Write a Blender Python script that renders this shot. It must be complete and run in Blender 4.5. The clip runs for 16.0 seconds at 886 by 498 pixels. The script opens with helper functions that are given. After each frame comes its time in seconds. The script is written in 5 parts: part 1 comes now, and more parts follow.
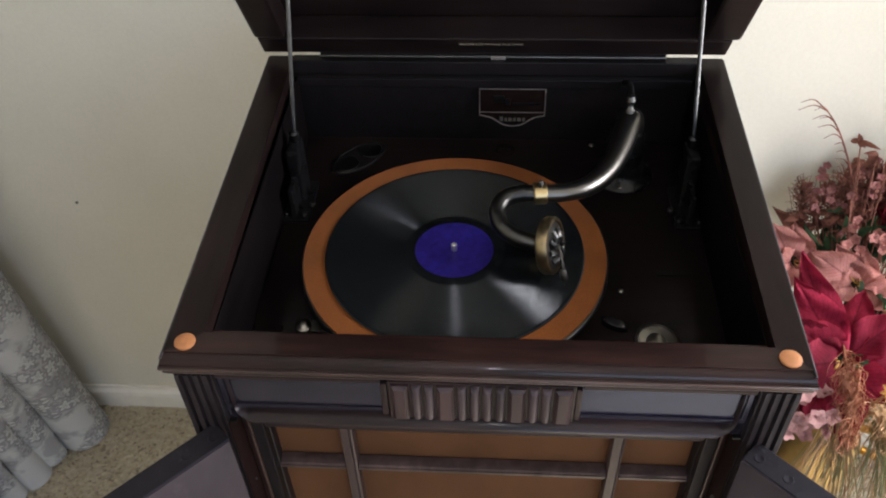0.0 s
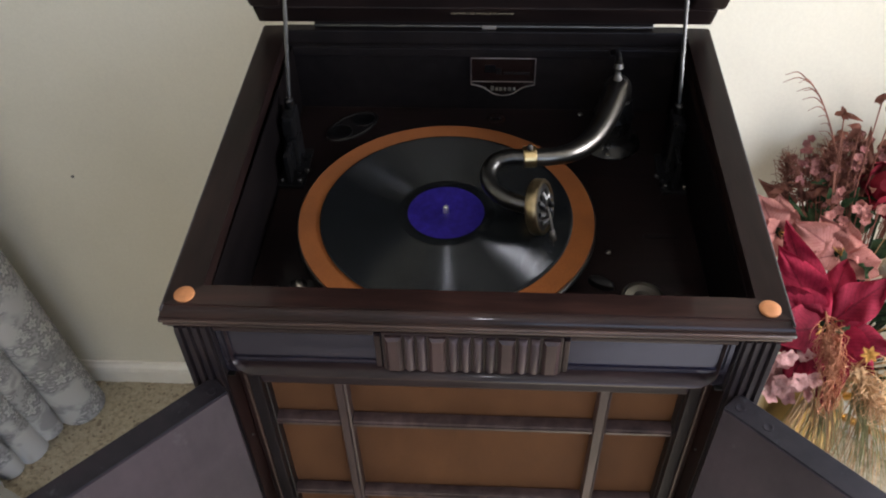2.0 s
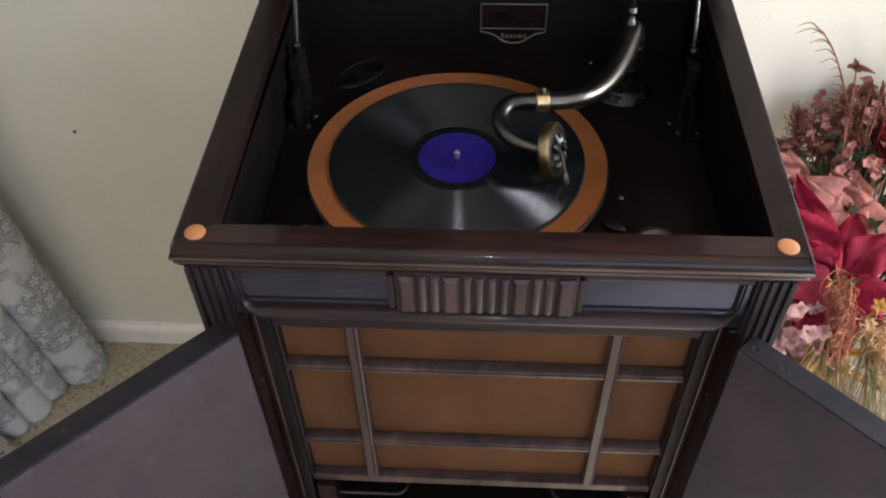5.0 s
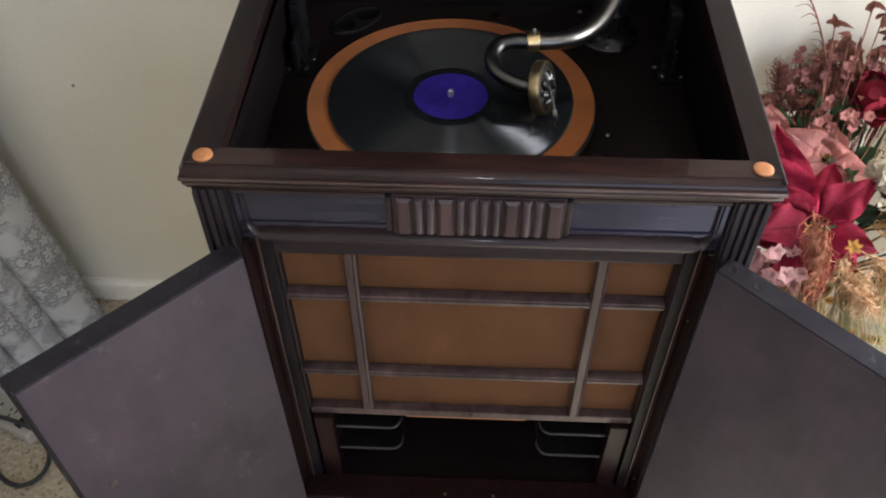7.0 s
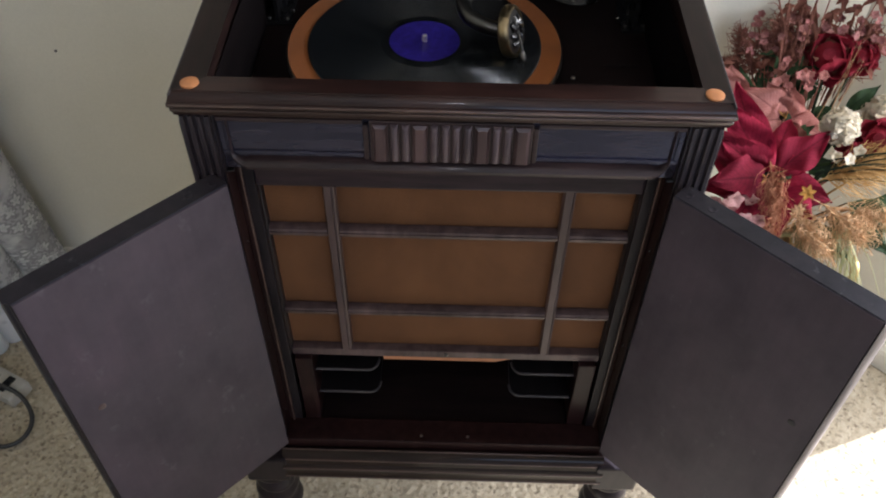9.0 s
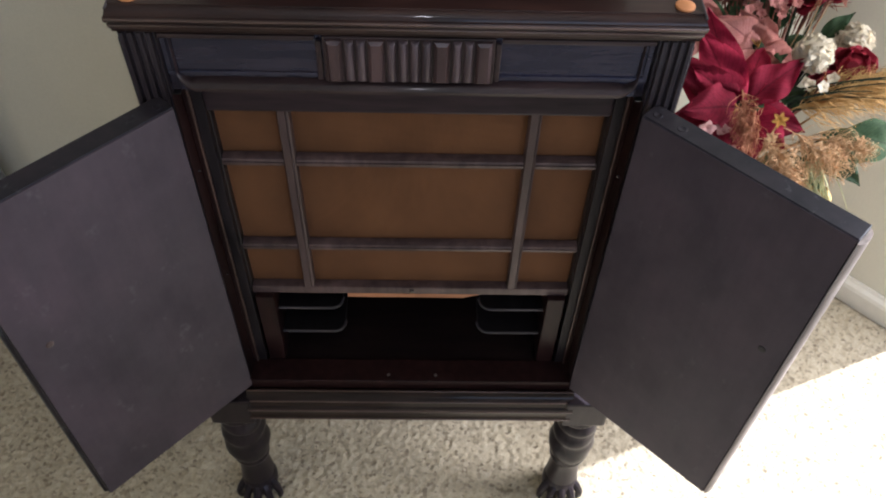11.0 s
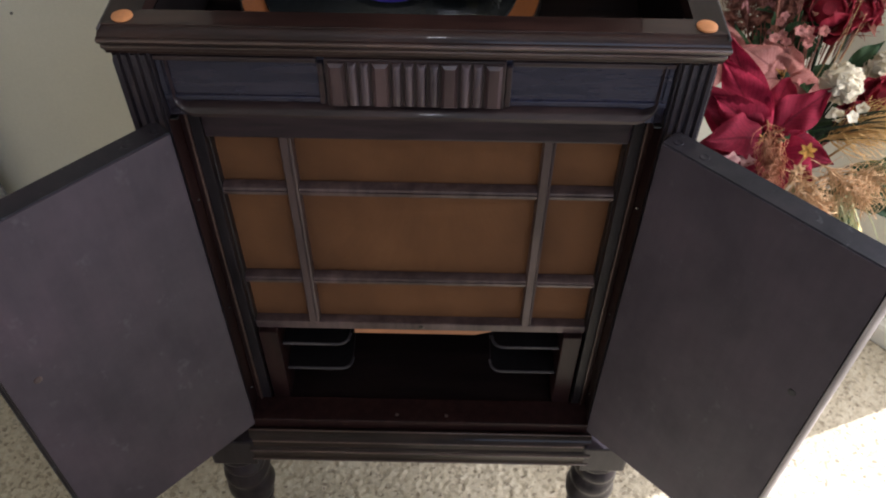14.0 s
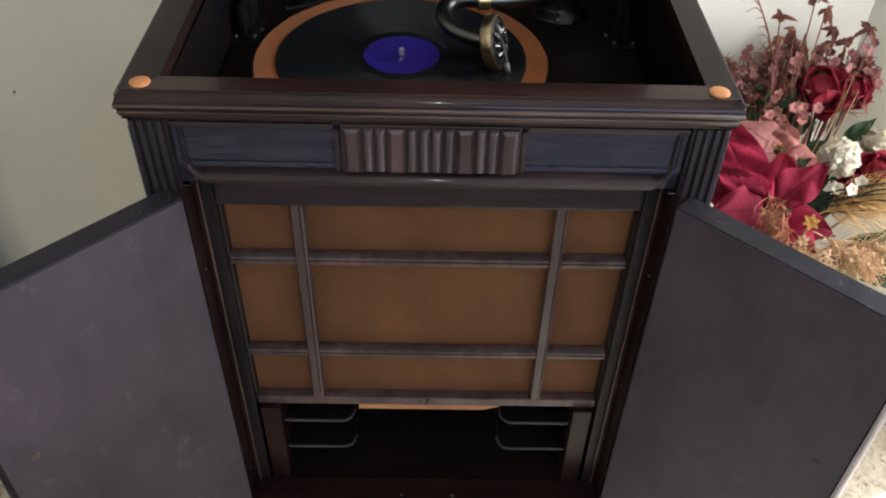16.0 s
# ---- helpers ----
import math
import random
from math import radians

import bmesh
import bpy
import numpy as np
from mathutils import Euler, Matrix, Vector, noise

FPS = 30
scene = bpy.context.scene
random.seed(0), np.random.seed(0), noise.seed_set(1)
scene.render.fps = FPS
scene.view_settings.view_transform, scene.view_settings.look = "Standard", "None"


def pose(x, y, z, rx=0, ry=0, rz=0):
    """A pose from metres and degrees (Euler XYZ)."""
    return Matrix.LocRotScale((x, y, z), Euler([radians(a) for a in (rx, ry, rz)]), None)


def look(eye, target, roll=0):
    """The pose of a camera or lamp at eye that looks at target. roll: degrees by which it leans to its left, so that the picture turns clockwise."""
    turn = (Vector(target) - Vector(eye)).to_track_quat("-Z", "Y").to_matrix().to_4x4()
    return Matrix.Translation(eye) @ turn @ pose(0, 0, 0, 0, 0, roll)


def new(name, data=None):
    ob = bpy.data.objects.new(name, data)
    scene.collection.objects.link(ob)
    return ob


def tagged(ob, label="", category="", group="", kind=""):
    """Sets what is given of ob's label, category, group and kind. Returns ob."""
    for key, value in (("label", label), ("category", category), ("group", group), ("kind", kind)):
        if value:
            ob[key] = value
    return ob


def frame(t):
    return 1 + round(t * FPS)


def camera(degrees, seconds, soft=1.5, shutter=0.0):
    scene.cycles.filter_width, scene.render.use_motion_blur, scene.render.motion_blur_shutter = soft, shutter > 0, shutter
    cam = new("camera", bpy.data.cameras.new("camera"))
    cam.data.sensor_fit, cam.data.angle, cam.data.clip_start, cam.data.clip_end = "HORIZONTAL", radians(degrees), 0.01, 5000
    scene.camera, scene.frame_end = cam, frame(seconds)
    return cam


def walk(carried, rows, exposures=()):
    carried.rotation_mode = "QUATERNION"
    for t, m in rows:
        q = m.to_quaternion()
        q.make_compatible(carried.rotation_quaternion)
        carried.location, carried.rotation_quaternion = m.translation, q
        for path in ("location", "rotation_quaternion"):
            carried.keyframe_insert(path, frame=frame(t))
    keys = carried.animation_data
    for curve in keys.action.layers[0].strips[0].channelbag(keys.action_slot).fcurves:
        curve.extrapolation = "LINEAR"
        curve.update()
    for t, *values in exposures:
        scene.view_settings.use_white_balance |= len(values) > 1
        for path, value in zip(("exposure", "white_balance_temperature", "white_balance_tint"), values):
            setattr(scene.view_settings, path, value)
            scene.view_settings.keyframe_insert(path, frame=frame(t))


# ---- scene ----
cam = camera(55.3, 16.0, 2.0)
PATH = [
    (0, (0.009, -0.389, 1.423), (-0.114, 1.045, 0.034), -2.2),
    (0.5, (0.012, -0.396, 1.421), (-0.105, 1.03, 0.024), -2.2),
    (1, (0.01, -0.407, 1.421), (-0.103, 1.016, 0.02), -1.9),
    (1.5, (0.007, -0.417, 1.421), (-0.1, 1.006, 0.019), -1.7),
    (2, (0.011, -0.424, 1.417), (-0.093, 0.996, 0.013), -1.7),
    (2.5, (0.014, -0.43, 1.415), (-0.092, 0.984, 0.005), -1.7),
    (3, (0.012, -0.439, 1.413), (-0.092, 0.971, -0.002), -1.6),
    (3.5, (0.006, -0.443, 1.406), (-0.09, 0.962, -0.014), -0.9),
    (3.7, (0.015, -0.437, 1.405), (-0.096, 0.954, -0.027), -1.1),
    (5.8, (-0.01, -0.446, 1.385), (-0.092, 0.92, -0.073), -1.3),
    (6, (-0.007, -0.455, 1.386), (-0.081, 0.904, -0.078), -0.9),
    (6.5, (0.001, -0.481, 1.382), (-0.072, 0.875, -0.086), -0.5),
    (7, (-0.005, -0.503, 1.383), (-0.072, 0.85, -0.089), -0.4),
    (7.5, (0.0, -0.524, 1.384), (-0.049, 0.832, -0.085), -0.4),
    (8, (-0.001, -0.544, 1.377), (-0.035, 0.812, -0.093), 0.2),
    (8.5, (0.002, -0.568, 1.373), (-0.02, 0.792, -0.094), 0.8),
    (9, (0.001, -0.585, 1.368), (-0.013, 0.774, -0.1), 1.0),
    (9.5, (0.004, -0.59, 1.363), (0.004, 0.757, -0.115), 1.2),
    (10, (0.005, -0.595, 1.353), (0.029, 0.734, -0.142), 1.6),
    (10.2, (0.01, -0.593, 1.346), (0.041, 0.726, -0.157), 1.8),
    (12.3, (0.018, -0.5735, 1.3095), (0.071, 0.6745, -0.2555), 2.4),
    (12.5, (0.019, -0.572, 1.307), (0.073, 0.684, -0.249), 2.4),
    (13, (0.023, -0.567, 1.301), (0.046, 0.728, -0.224), 1.4),
    (13.5, (0.032, -0.557, 1.291), (0.032, 0.765, -0.21), 0.8),
    (14, (0.028, -0.559, 1.292), (0.022, 0.787, -0.188), 0.9),
    (14.5, (0.022, -0.561, 1.285), (0.021, 0.824, -0.158), 1.0),
    (15, (0.014, -0.556, 1.275), (0.027, 0.869, -0.129), 1.3),
    (15.5, (0.005, -0.558, 1.271), (0.033, 0.9, -0.098), 1.6),
    (16, (0.002, -0.565, 1.272), (0.03, 0.926, -0.061), 1.6),
]
EXPOSURE = [(0, 1.64, 5780, 14.5), (3.5, 1.69, 5780, 15), (6, 1.81, 5750, 15), (8, 1.78, 5750, 15), (8.6, 1.54, 5700, 14.5), (9.5, 1.37, 5650, 14.5), (10, 1.37, 5650, 14.5), (12.5, 1.41, 5650, 15), (14.5, 1.34, 5700, 14), (15.3, 1.66, 5680, 12), (16, 1.78, 5650, 11)]
walk(cam, [(t, look(eye, target, roll)) for t, eye, target, roll in PATH], EXPOSURE)

# ---------------- world, sun, large lights ----------------
SUN_EL, SUN_DIR = 52.0, Vector((0.928, 0.371))
world = bpy.data.worlds.new("world")
scene.world = world
world.use_nodes = True
wn = world.node_tree.nodes
sky = wn.new("ShaderNodeTexSky")
sky.sky_type, sky.sun_disc = "NISHITA", False
sky.sun_elevation = radians(SUN_EL)
sky.sun_rotation = math.atan2(SUN_DIR.x, SUN_DIR.y)
world.node_tree.links.new(sky.outputs["Color"], wn["Background"].inputs["Color"])
wn["Background"].inputs["Strength"].default_value = 0.09

sun = new("sun", bpy.data.lights.new("sun", "SUN"))
sun.data.energy, sun.data.angle, sun.data.color = 5.0, radians(0.5), (1.0, 0.97, 0.92)
sd = Vector((SUN_DIR.x * math.cos(radians(SUN_EL)), SUN_DIR.y * math.cos(radians(SUN_EL)), math.sin(radians(SUN_EL))))
sun.matrix_world = look(sd * 20, (0, 0, 0))


def area_lamp(name, eye, target, w, h, power, color):
    lamp = new(name, bpy.data.lights.new(name, "AREA"))
    lamp.data.shape, lamp.data.size, lamp.data.size_y = "RECTANGLE", w, h
    lamp.data.energy, lamp.data.color = power, color
    lamp.matrix_world = look(eye, target)
    return lamp


# sky light through the bay door, and a fill added in the unseen rear window
area_lamp("bay_door_daylight", (1.19, 0.05, 1.00), (0.36, -0.50, 0.95), 0.66, 1.10, 21, (1.0, 0.925, 0.82))
area_lamp("added_window_fill", (1.0, -2.36, 1.45), (0.1, 0.0, 1.3), 1.75, 1.2, 5.5, (0.86, 0.92, 1.0))
# small torch of the phone that films
torch = new("phone_torch", bpy.data.lights.new("phone_torch", "POINT"))
torch.data.energy, torch.data.shadow_soft_size, torch.data.color = 0.85, 0.018, (1.0, 0.96, 0.90)
torch.location = (0.01, -0.47, 1.5)


# ---------------- materials ----------------
def material(name, rough=0.5, metal=0.0, coat=0.0, coat_rough=0.1, spec=0.5):
    m = bpy.data.materials.new(name)
    m.use_nodes = True
    b = m.node_tree.nodes["Principled BSDF"]
    b.inputs["Roughness"].default_value = rough
    b.inputs["Metallic"].default_value = metal
    b.inputs["Coat Weight"].default_value = coat
    b.inputs["Coat Roughness"].default_value = coat_rough
    b.inputs["Specular IOR Level"].default_value = spec
    return m, m.node_tree.nodes, m.node_tree.links, b


def coords(nodes, links, scale=(1, 1, 1), rot=(0, 0, 0)):
    tc = nodes.new("ShaderNodeTexCoord")
    mp = nodes.new("ShaderNodeMapping")
    mp.inputs["Scale"].default_value = scale
    mp.inputs["Rotation"].default_value = rot
    links.new(tc.outputs["Object"], mp.inputs["Vector"])
    return mp.outputs["Vector"]


def noise_tex(nodes, links, vec, scale, detail=4, rough=0.55):
    n = nodes.new("ShaderNodeTexNoise")
    n.inputs["Scale"].default_value = scale
    n.inputs["Detail"].default_value = detail
    n.inputs["Roughness"].default_value = rough
    links.new(vec, n.inputs["Vector"])
    return n.outputs["Fac"]


def ramp(nodes, links, fac, stops):
    r = nodes.new("ShaderNodeValToRGB")
    while len(r.color_ramp.elements) < len(stops):
        r.color_ramp.elements.new(0.5)
    for e, (p, c) in zip(r.color_ramp.elements, stops):
        e.position, e.color = p, (*c, 1)
    links.new(fac, r.inputs["Fac"])
    return r.outputs["Color"]


def mix(nodes, links, a, b, fac, mode="MIX"):
    x = nodes.new("ShaderNodeMix")
    x.data_type, x.blend_type = "RGBA", mode
    if isinstance(fac, float):
        x.inputs[0].default_value = fac
    else:
        links.new(fac, x.inputs[0])
    links.new(a, x.inputs[6])
    links.new(b, x.inputs[7])
    return x.outputs[2]


def bump(nodes, links, b, height, strength, dist):
    n = nodes.new("ShaderNodeBump")
    n.inputs["Strength"].default_value = strength
    n.inputs["Distance"].default_value = dist
    links.new(height, n.inputs["Height"])
    links.new(n.outputs["Normal"], b.inputs["Normal"])


def value_range(nodes, links, fac, lo, hi):
    r = nodes.new("ShaderNodeMapRange")
    r.inputs["To Min"].default_value, r.inputs["To Max"].default_value = lo, hi
    links.new(fac, r.inputs["Value"])
    return r.outputs["Result"]


def wood(name, stretch, dark, light, rough=(0.27, 0.4), coat=0.25, grain=90, coat_rough=0.05, dust_sheen=0.0, spec=0.25, bloom=(0.80, 0.87, 1.0)):
    m, n, l, b = material(name, coat=coat, coat_rough=coat_rough, spec=spec)
    b.inputs["Specular Tint"].default_value = (*bloom, 1)      # reflection tint; its blue puts mirrored skylight into the varnish
    v = coords(n, l, stretch)
    fine = noise_tex(n, l, v, grain, 5, 0.6)
    broad = noise_tex(n, l, coords(n, l), 9, 3)
    c1 = ramp(n, l, fine, [(0.3, dark), (0.7, light)])
    c2 = ramp(n, l, broad, [(0.3, (0.62, 0.6, 0.6)), (0.75, (1.15, 1.1, 1.05))])
    col = mix(n, l, c1, c2, 1.0, "MULTIPLY")
    # grey-purple film: dust, with reflected sky mixed into its colour
    if dust_sheen:
        film = noise_tex(n, l, coords(n, l), 26, 6, 0.7)
        grey = n.new("ShaderNodeRGB")
        grey.outputs[0].default_value = (0.086, 0.067, 0.078, 1)
        col = mix(n, l, col, grey.outputs[0], value_range(n, l, film, dust_sheen * 0.5, dust_sheen * 1.4))
        blot = noise_tex(n, l, coords(n, l, (1, 1, 0.6)), 16, 4, 0.6)
        col = mix(n, l, col, ramp(n, l, blot, [(0.32, (0.72, 0.70, 0.72)), (0.5, (1, 1, 1)), (0.7, (1.22, 1.16, 1.18))]), 1.0, "MULTIPLY")
    l.new(col, b.inputs["Base Color"])
    l.new(value_range(n, l, broad, *rough), b.inputs["Roughness"])
    bump(n, l, b, fine, 0.12, 0.0006)
    return m


D, L = (0.0065, 0.0028, 0.0023), (0.022, 0.0088, 0.0066)
M_WOOD_H = wood("mahogany_along", (0.12, 1, 1), (0.0095, 0.0050, 0.0046), (0.032, 0.0155, 0.0130), spec=0.15, coat=0.25, coat_rough=0.06)
M_WOOD_V = wood("mahogany_upright", (1, 1, 0.1), D, L, spec=0.22, coat=0.16)
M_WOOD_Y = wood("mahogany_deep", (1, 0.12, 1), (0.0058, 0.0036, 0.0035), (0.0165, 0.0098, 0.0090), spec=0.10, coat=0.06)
M_BASE = wood("base_wood", (0.12, 1, 1), (0.0072, 0.0046, 0.0044), (0.021, 0.0125, 0.0110), rough=(0.3, 0.42), coat=0.26, coat_rough=0.06, spec=0.05, bloom=(1.0, 0.95, 0.92))
M_LEG = wood("leg_wood", (1, 1, 0.2), (0.0085, 0.0066, 0.0076), (0.025, 0.0190, 0.0212), rough=(0.3, 0.42), coat=0.06, spec=0.12, bloom=(0.6, 0.72, 1.0))
M_HEAD = wood("dark_head_rail", (0.12, 1, 1), (0.018, 0.0130, 0.0155), (0.042, 0.0300, 0.0340), rough=(0.28, 0.4), coat=0.0, spec=0.12)
M_POST = wood("bluish_post", (1, 1, 0.1), (0.016, 0.0118, 0.0122), (0.046, 0.0350, 0.0355), rough=(0.3, 0.44), coat=0.0, spec=0.55, bloom=(0.46, 0.62, 1.0))
M_LIP = wood("dull_moulding", (0.12, 1, 1), (0.015, 0.0098, 0.0106), (0.040, 0.0250, 0.0252), rough=(0.36, 0.52), coat=0.26, coat_rough=0.10, spec=0.18)
# blue base and tint paint in the mirror image of the sky-lit floor
M_PANEL = wood("polished_panel", (0.12, 1, 1), (0.014, 0.0115, 0.0150), (0.034, 0.0285, 0.0360), rough=(0.10, 0.22), coat=0.0, spec=1.0, bloom=(0.38, 0.50, 0.98))
M_CARVE = wood("carved_wood", (1, 1, 0.12), (0.040, 0.0285, 0.0315), (0.105, 0.076, 0.083), rough=(0.38, 0.52), coat=0.0, spec=0.35)
M_CARVE_RED = wood("carved_red_brown", (1, 1, 0.12), (0.030, 0.0175, 0.0180), (0.082, 0.051, 0.051), rough=(0.3, 0.46), coat=0.0, spec=0.4)
M_FRET = wood("fretwork", (1, 1, 0.12), (0.034, 0.0220, 0.0225), (0.102, 0.070, 0.0695), rough=(0.42, 0.58), coat=0.22, coat_rough=0.14, spec=0.26, bloom=(1.0, 0.95, 0.95), grain=60)
M_DOOR = wood("door_inside", (1, 1, 0.1), (0.0118, 0.0075, 0.0093), (0.0232, 0.0150, 0.0182), rough=(0.42, 0.66), coat=0.0, spec=0.30, dust_sheen=0.34, bloom=(0.52, 0.66, 1.0))
M_DOOR_EDGE = wood("door_edge", (1, 1, 0.3), (0.005, 0.0044, 0.0052), (0.014, 0.0125, 0.0140), rough=(0.34, 0.6), coat=0.0, dust_sheen=0.11, spec=0.17, bloom=(0.55, 0.75, 1.0))
M_DECK = wood("motor_board", (0.12, 1, 1), (0.0060, 0.0045, 0.0047), (0.0130, 0.0085, 0.0083), rough=(0.24, 0.36), coat=0.03, spec=0.16)
n_, l_ = M_DOOR_EDGE.node_tree.nodes, M_DOOR_EDGE.node_tree.links
b_ = n_["Principled BSDF"]
under_col = b_.inputs["Base Color"].links[0].from_socket
scuff = noise_tex(n_, l_, coords(n_, l_, (1, 1, 1)), 55, 6, 0.7)
pale = n_.new("ShaderNodeRGB")
pale.outputs[0].default_value = (0.10, 0.115, 0.125, 1)
l_.new(mix(n_, l_, under_col, pale.outputs[0], ramp(n_, l_, scuff, [(0.60, (0, 0, 0)), (0.76, (0.6, 0.6, 0.6))])), b_.inputs["Base Color"])
n_, l_ = M_DOOR.node_tree.nodes, M_DOOR.node_tree.links
b_ = n_["Principled BSDF"]
under_col = b_.inputs["Base Color"].links[0].from_socket
specks = noise_tex(n_, l_, coords(n_, l_, (1, 1, 0.7)), 34, 3, 0.75)
rubbed = n_.new("ShaderNodeRGB")
rubbed.outputs[0].default_value = (0.085, 0.072, 0.078, 1)
l_.new(mix(n_, l_, under_col, rubbed.outputs[0], ramp(n_, l_, specks, [(0.62, (0, 0, 0)), (0.74, (0.45, 0.45, 0.45))])), b_.inputs["Base Color"])
M_RED = wood("red_stile", (1, 1, 0.1), (0.010, 0.0045, 0.0045), (0.026, 0.0118, 0.0112), rough=(0.30, 0.46), coat=0.03, spec=0.12)
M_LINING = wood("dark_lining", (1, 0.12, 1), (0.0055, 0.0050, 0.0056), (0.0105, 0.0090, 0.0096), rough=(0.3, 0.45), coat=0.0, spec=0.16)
M_BEAD = wood("rubbed_glint_bead", (0.12, 1, 1), (0.034, 0.0200, 0.0165), (0.098, 0.062, 0.050), rough=(0.28, 0.42), coat=0.2, coat_rough=0.08, spec=0.3)
M_CHANNEL = wood("grey_channel", (1, 1, 0.1), (0.0085, 0.0070, 0.0084), (0.021, 0.0172, 0.0196), rough=(0.3, 0.5), coat=0.0, spec=0.18)
# darker copy of the lining: the well's shade put into its side walls
M_SIDE_SHADE = wood("shaded_side_lining", (1, 0.12, 1), (0.0034, 0.0030, 0.0033), (0.0066, 0.0053, 0.0055), rough=(0.4, 0.55), coat=0.0, spec=0.05)
M_EDGE_GLARE = wood("edge_glare", (1, 1, 0.1), (0.14, 0.12, 0.115), (0.40, 0.36, 0.34), rough=(0.4, 0.6), coat=0.0)
M_WORN_GREY = wood("rubbed_shelf_edge", (0.12, 1, 1), (0.034, 0.032, 0.035), (0.068, 0.062, 0.067), rough=(0.35, 0.5), coat=0.0)
M_PALE = wood("pale_wood", (0.15, 1, 1), (0.38, 0.165, 0.075), (0.52, 0.255, 0.13), rough=(0.5, 0.6), coat=0.0)


def plain(name, c, rough=0.5, metal=0.0, var=0.12, scale=60, relief=0.0, coat=0.0, spec=0.5):
    m, n, l, b = material(name, rough, metal, coat, spec=spec)
    f = noise_tex(n, l, coords(n, l), scale, 5, 0.6)
    lo = tuple(x * (1 - var) for x in c)
    hi = tuple(min(1, x * (1 + var)) for x in c)
    l.new(ramp(n, l, f, [(0.3, lo), (0.7, hi)]), b.inputs["Base Color"])
    l.new(value_range(n, l, f, rough * 0.85, min(1, rough * 1.15)), b.inputs["Roughness"])
    if relief:
        bump(n, l, b, f, relief, 0.002)
    return m


M_NICKEL = plain("worn_nickel", (0.24, 0.225, 0.20), 0.30, 1.0, 0.10, 50)
M_NICKEL_DARK = plain("dull_nickel", (0.085, 0.082, 0.078), 0.42, 1.0, 0.25, 60)
M_BRASS = plain("aged_brass", (0.52, 0.40, 0.20), 0.3, 1.0, 0.2, 90)
M_ARM = plain("polished_arm_nickel", (0.150, 0.143, 0.130), 0.29, 1.0, 0.10, 50)
M_NECK = plain("tarnished_nickel", (0.060, 0.059, 0.056), 0.34, 1.0, 0.25, 60)
M_BOX = plain("dull_brass", (0.24, 0.19, 0.11), 0.34, 1.0, 0.3, 120)
M_GOLD = plain("bright_brass", (0.42, 0.29, 0.11), 0.32, 1.0, 0.1, 40)
M_BLACK = plain("black_enamel", (0.006, 0.006, 0.0065), 0.28, 0.0, 0.2, 60, spec=0.3)
M_STEEL = plain("grey_steel", (0.125, 0.125, 0.125), 0.4, 1.0, 0.15, 80)
M_RUBBER = plain("black_cable", (0.015, 0.015, 0.015), 0.5)
M_WHITE_PLASTIC = plain("ivory_plastic", (0.34, 0.325, 0.285), 0.4, 0, 0.05)
M_BUMPER = plain("orange_bumper", (0.38, 0.155, 0.055), 0.6, 0, 0.15, 200, 0.3)
M_INK = plain("ink", (0.26, 0.23, 0.17), 0.5, 0, 0.2)
M_PLATE = plain("plate_field", (0.009, 0.005, 0.0045), 0.25, spec=0.25)
M_TRAY = plain("blackened_nickel", (0.050, 0.050, 0.052), 0.36, 1.0, 0.25, 60)
M_FAINT = plain("faint_lettering", (0.085, 0.080, 0.070), 0.5, 0, 0.2)
M_SILVER = plain("silver_border", (0.42, 0.38, 0.36), 0.5, 1.0, 0.15, 80)
M_PIN = plain("bright_pin", (0.85, 0.83, 0.80), 0.42, 1.0, 0.05, 60)
M_NAIL = plain("dull_nail", (0.14, 0.135, 0.125), 0.6)
M_STONE_HOLE = plain("dark_hole", (0.02, 0.02, 0.02), 0.8)


def felt_material():
    m, n, l, b = material("turntable_felt", 0.95, spec=0.1)
    f = noise_tex(n, l, coords(n, l), 700, 3, 0.7)
    w = noise_tex(n, l, coords(n, l), 18, 4)
    c = mix(n, l, ramp(n, l, f, [(0.3, (0.150, 0.048, 0.010)), (0.7, (0.235, 0.077, 0.017))]),
            ramp(n, l, w, [(0.3, (0.8, 0.8, 0.8)), (0.7, (1.08, 1.06, 1.0))]), 1.0, "MULTIPLY")
    l.new(c, b.inputs["Base Color"])
    b.inputs["Sheen Weight"].default_value = 0.08
    bump(n, l, b, f, 0.5, 0.001)
    return m


def math_node(nodes, links, op, a, c=None, clamp=False):
    k = nodes.new("ShaderNodeMath")
    k.operation, k.use_clamp = op, clamp
    links.new(a, k.inputs[0])
    if c is not None:
        k.inputs[1].default_value = c
    return k.outputs[0]


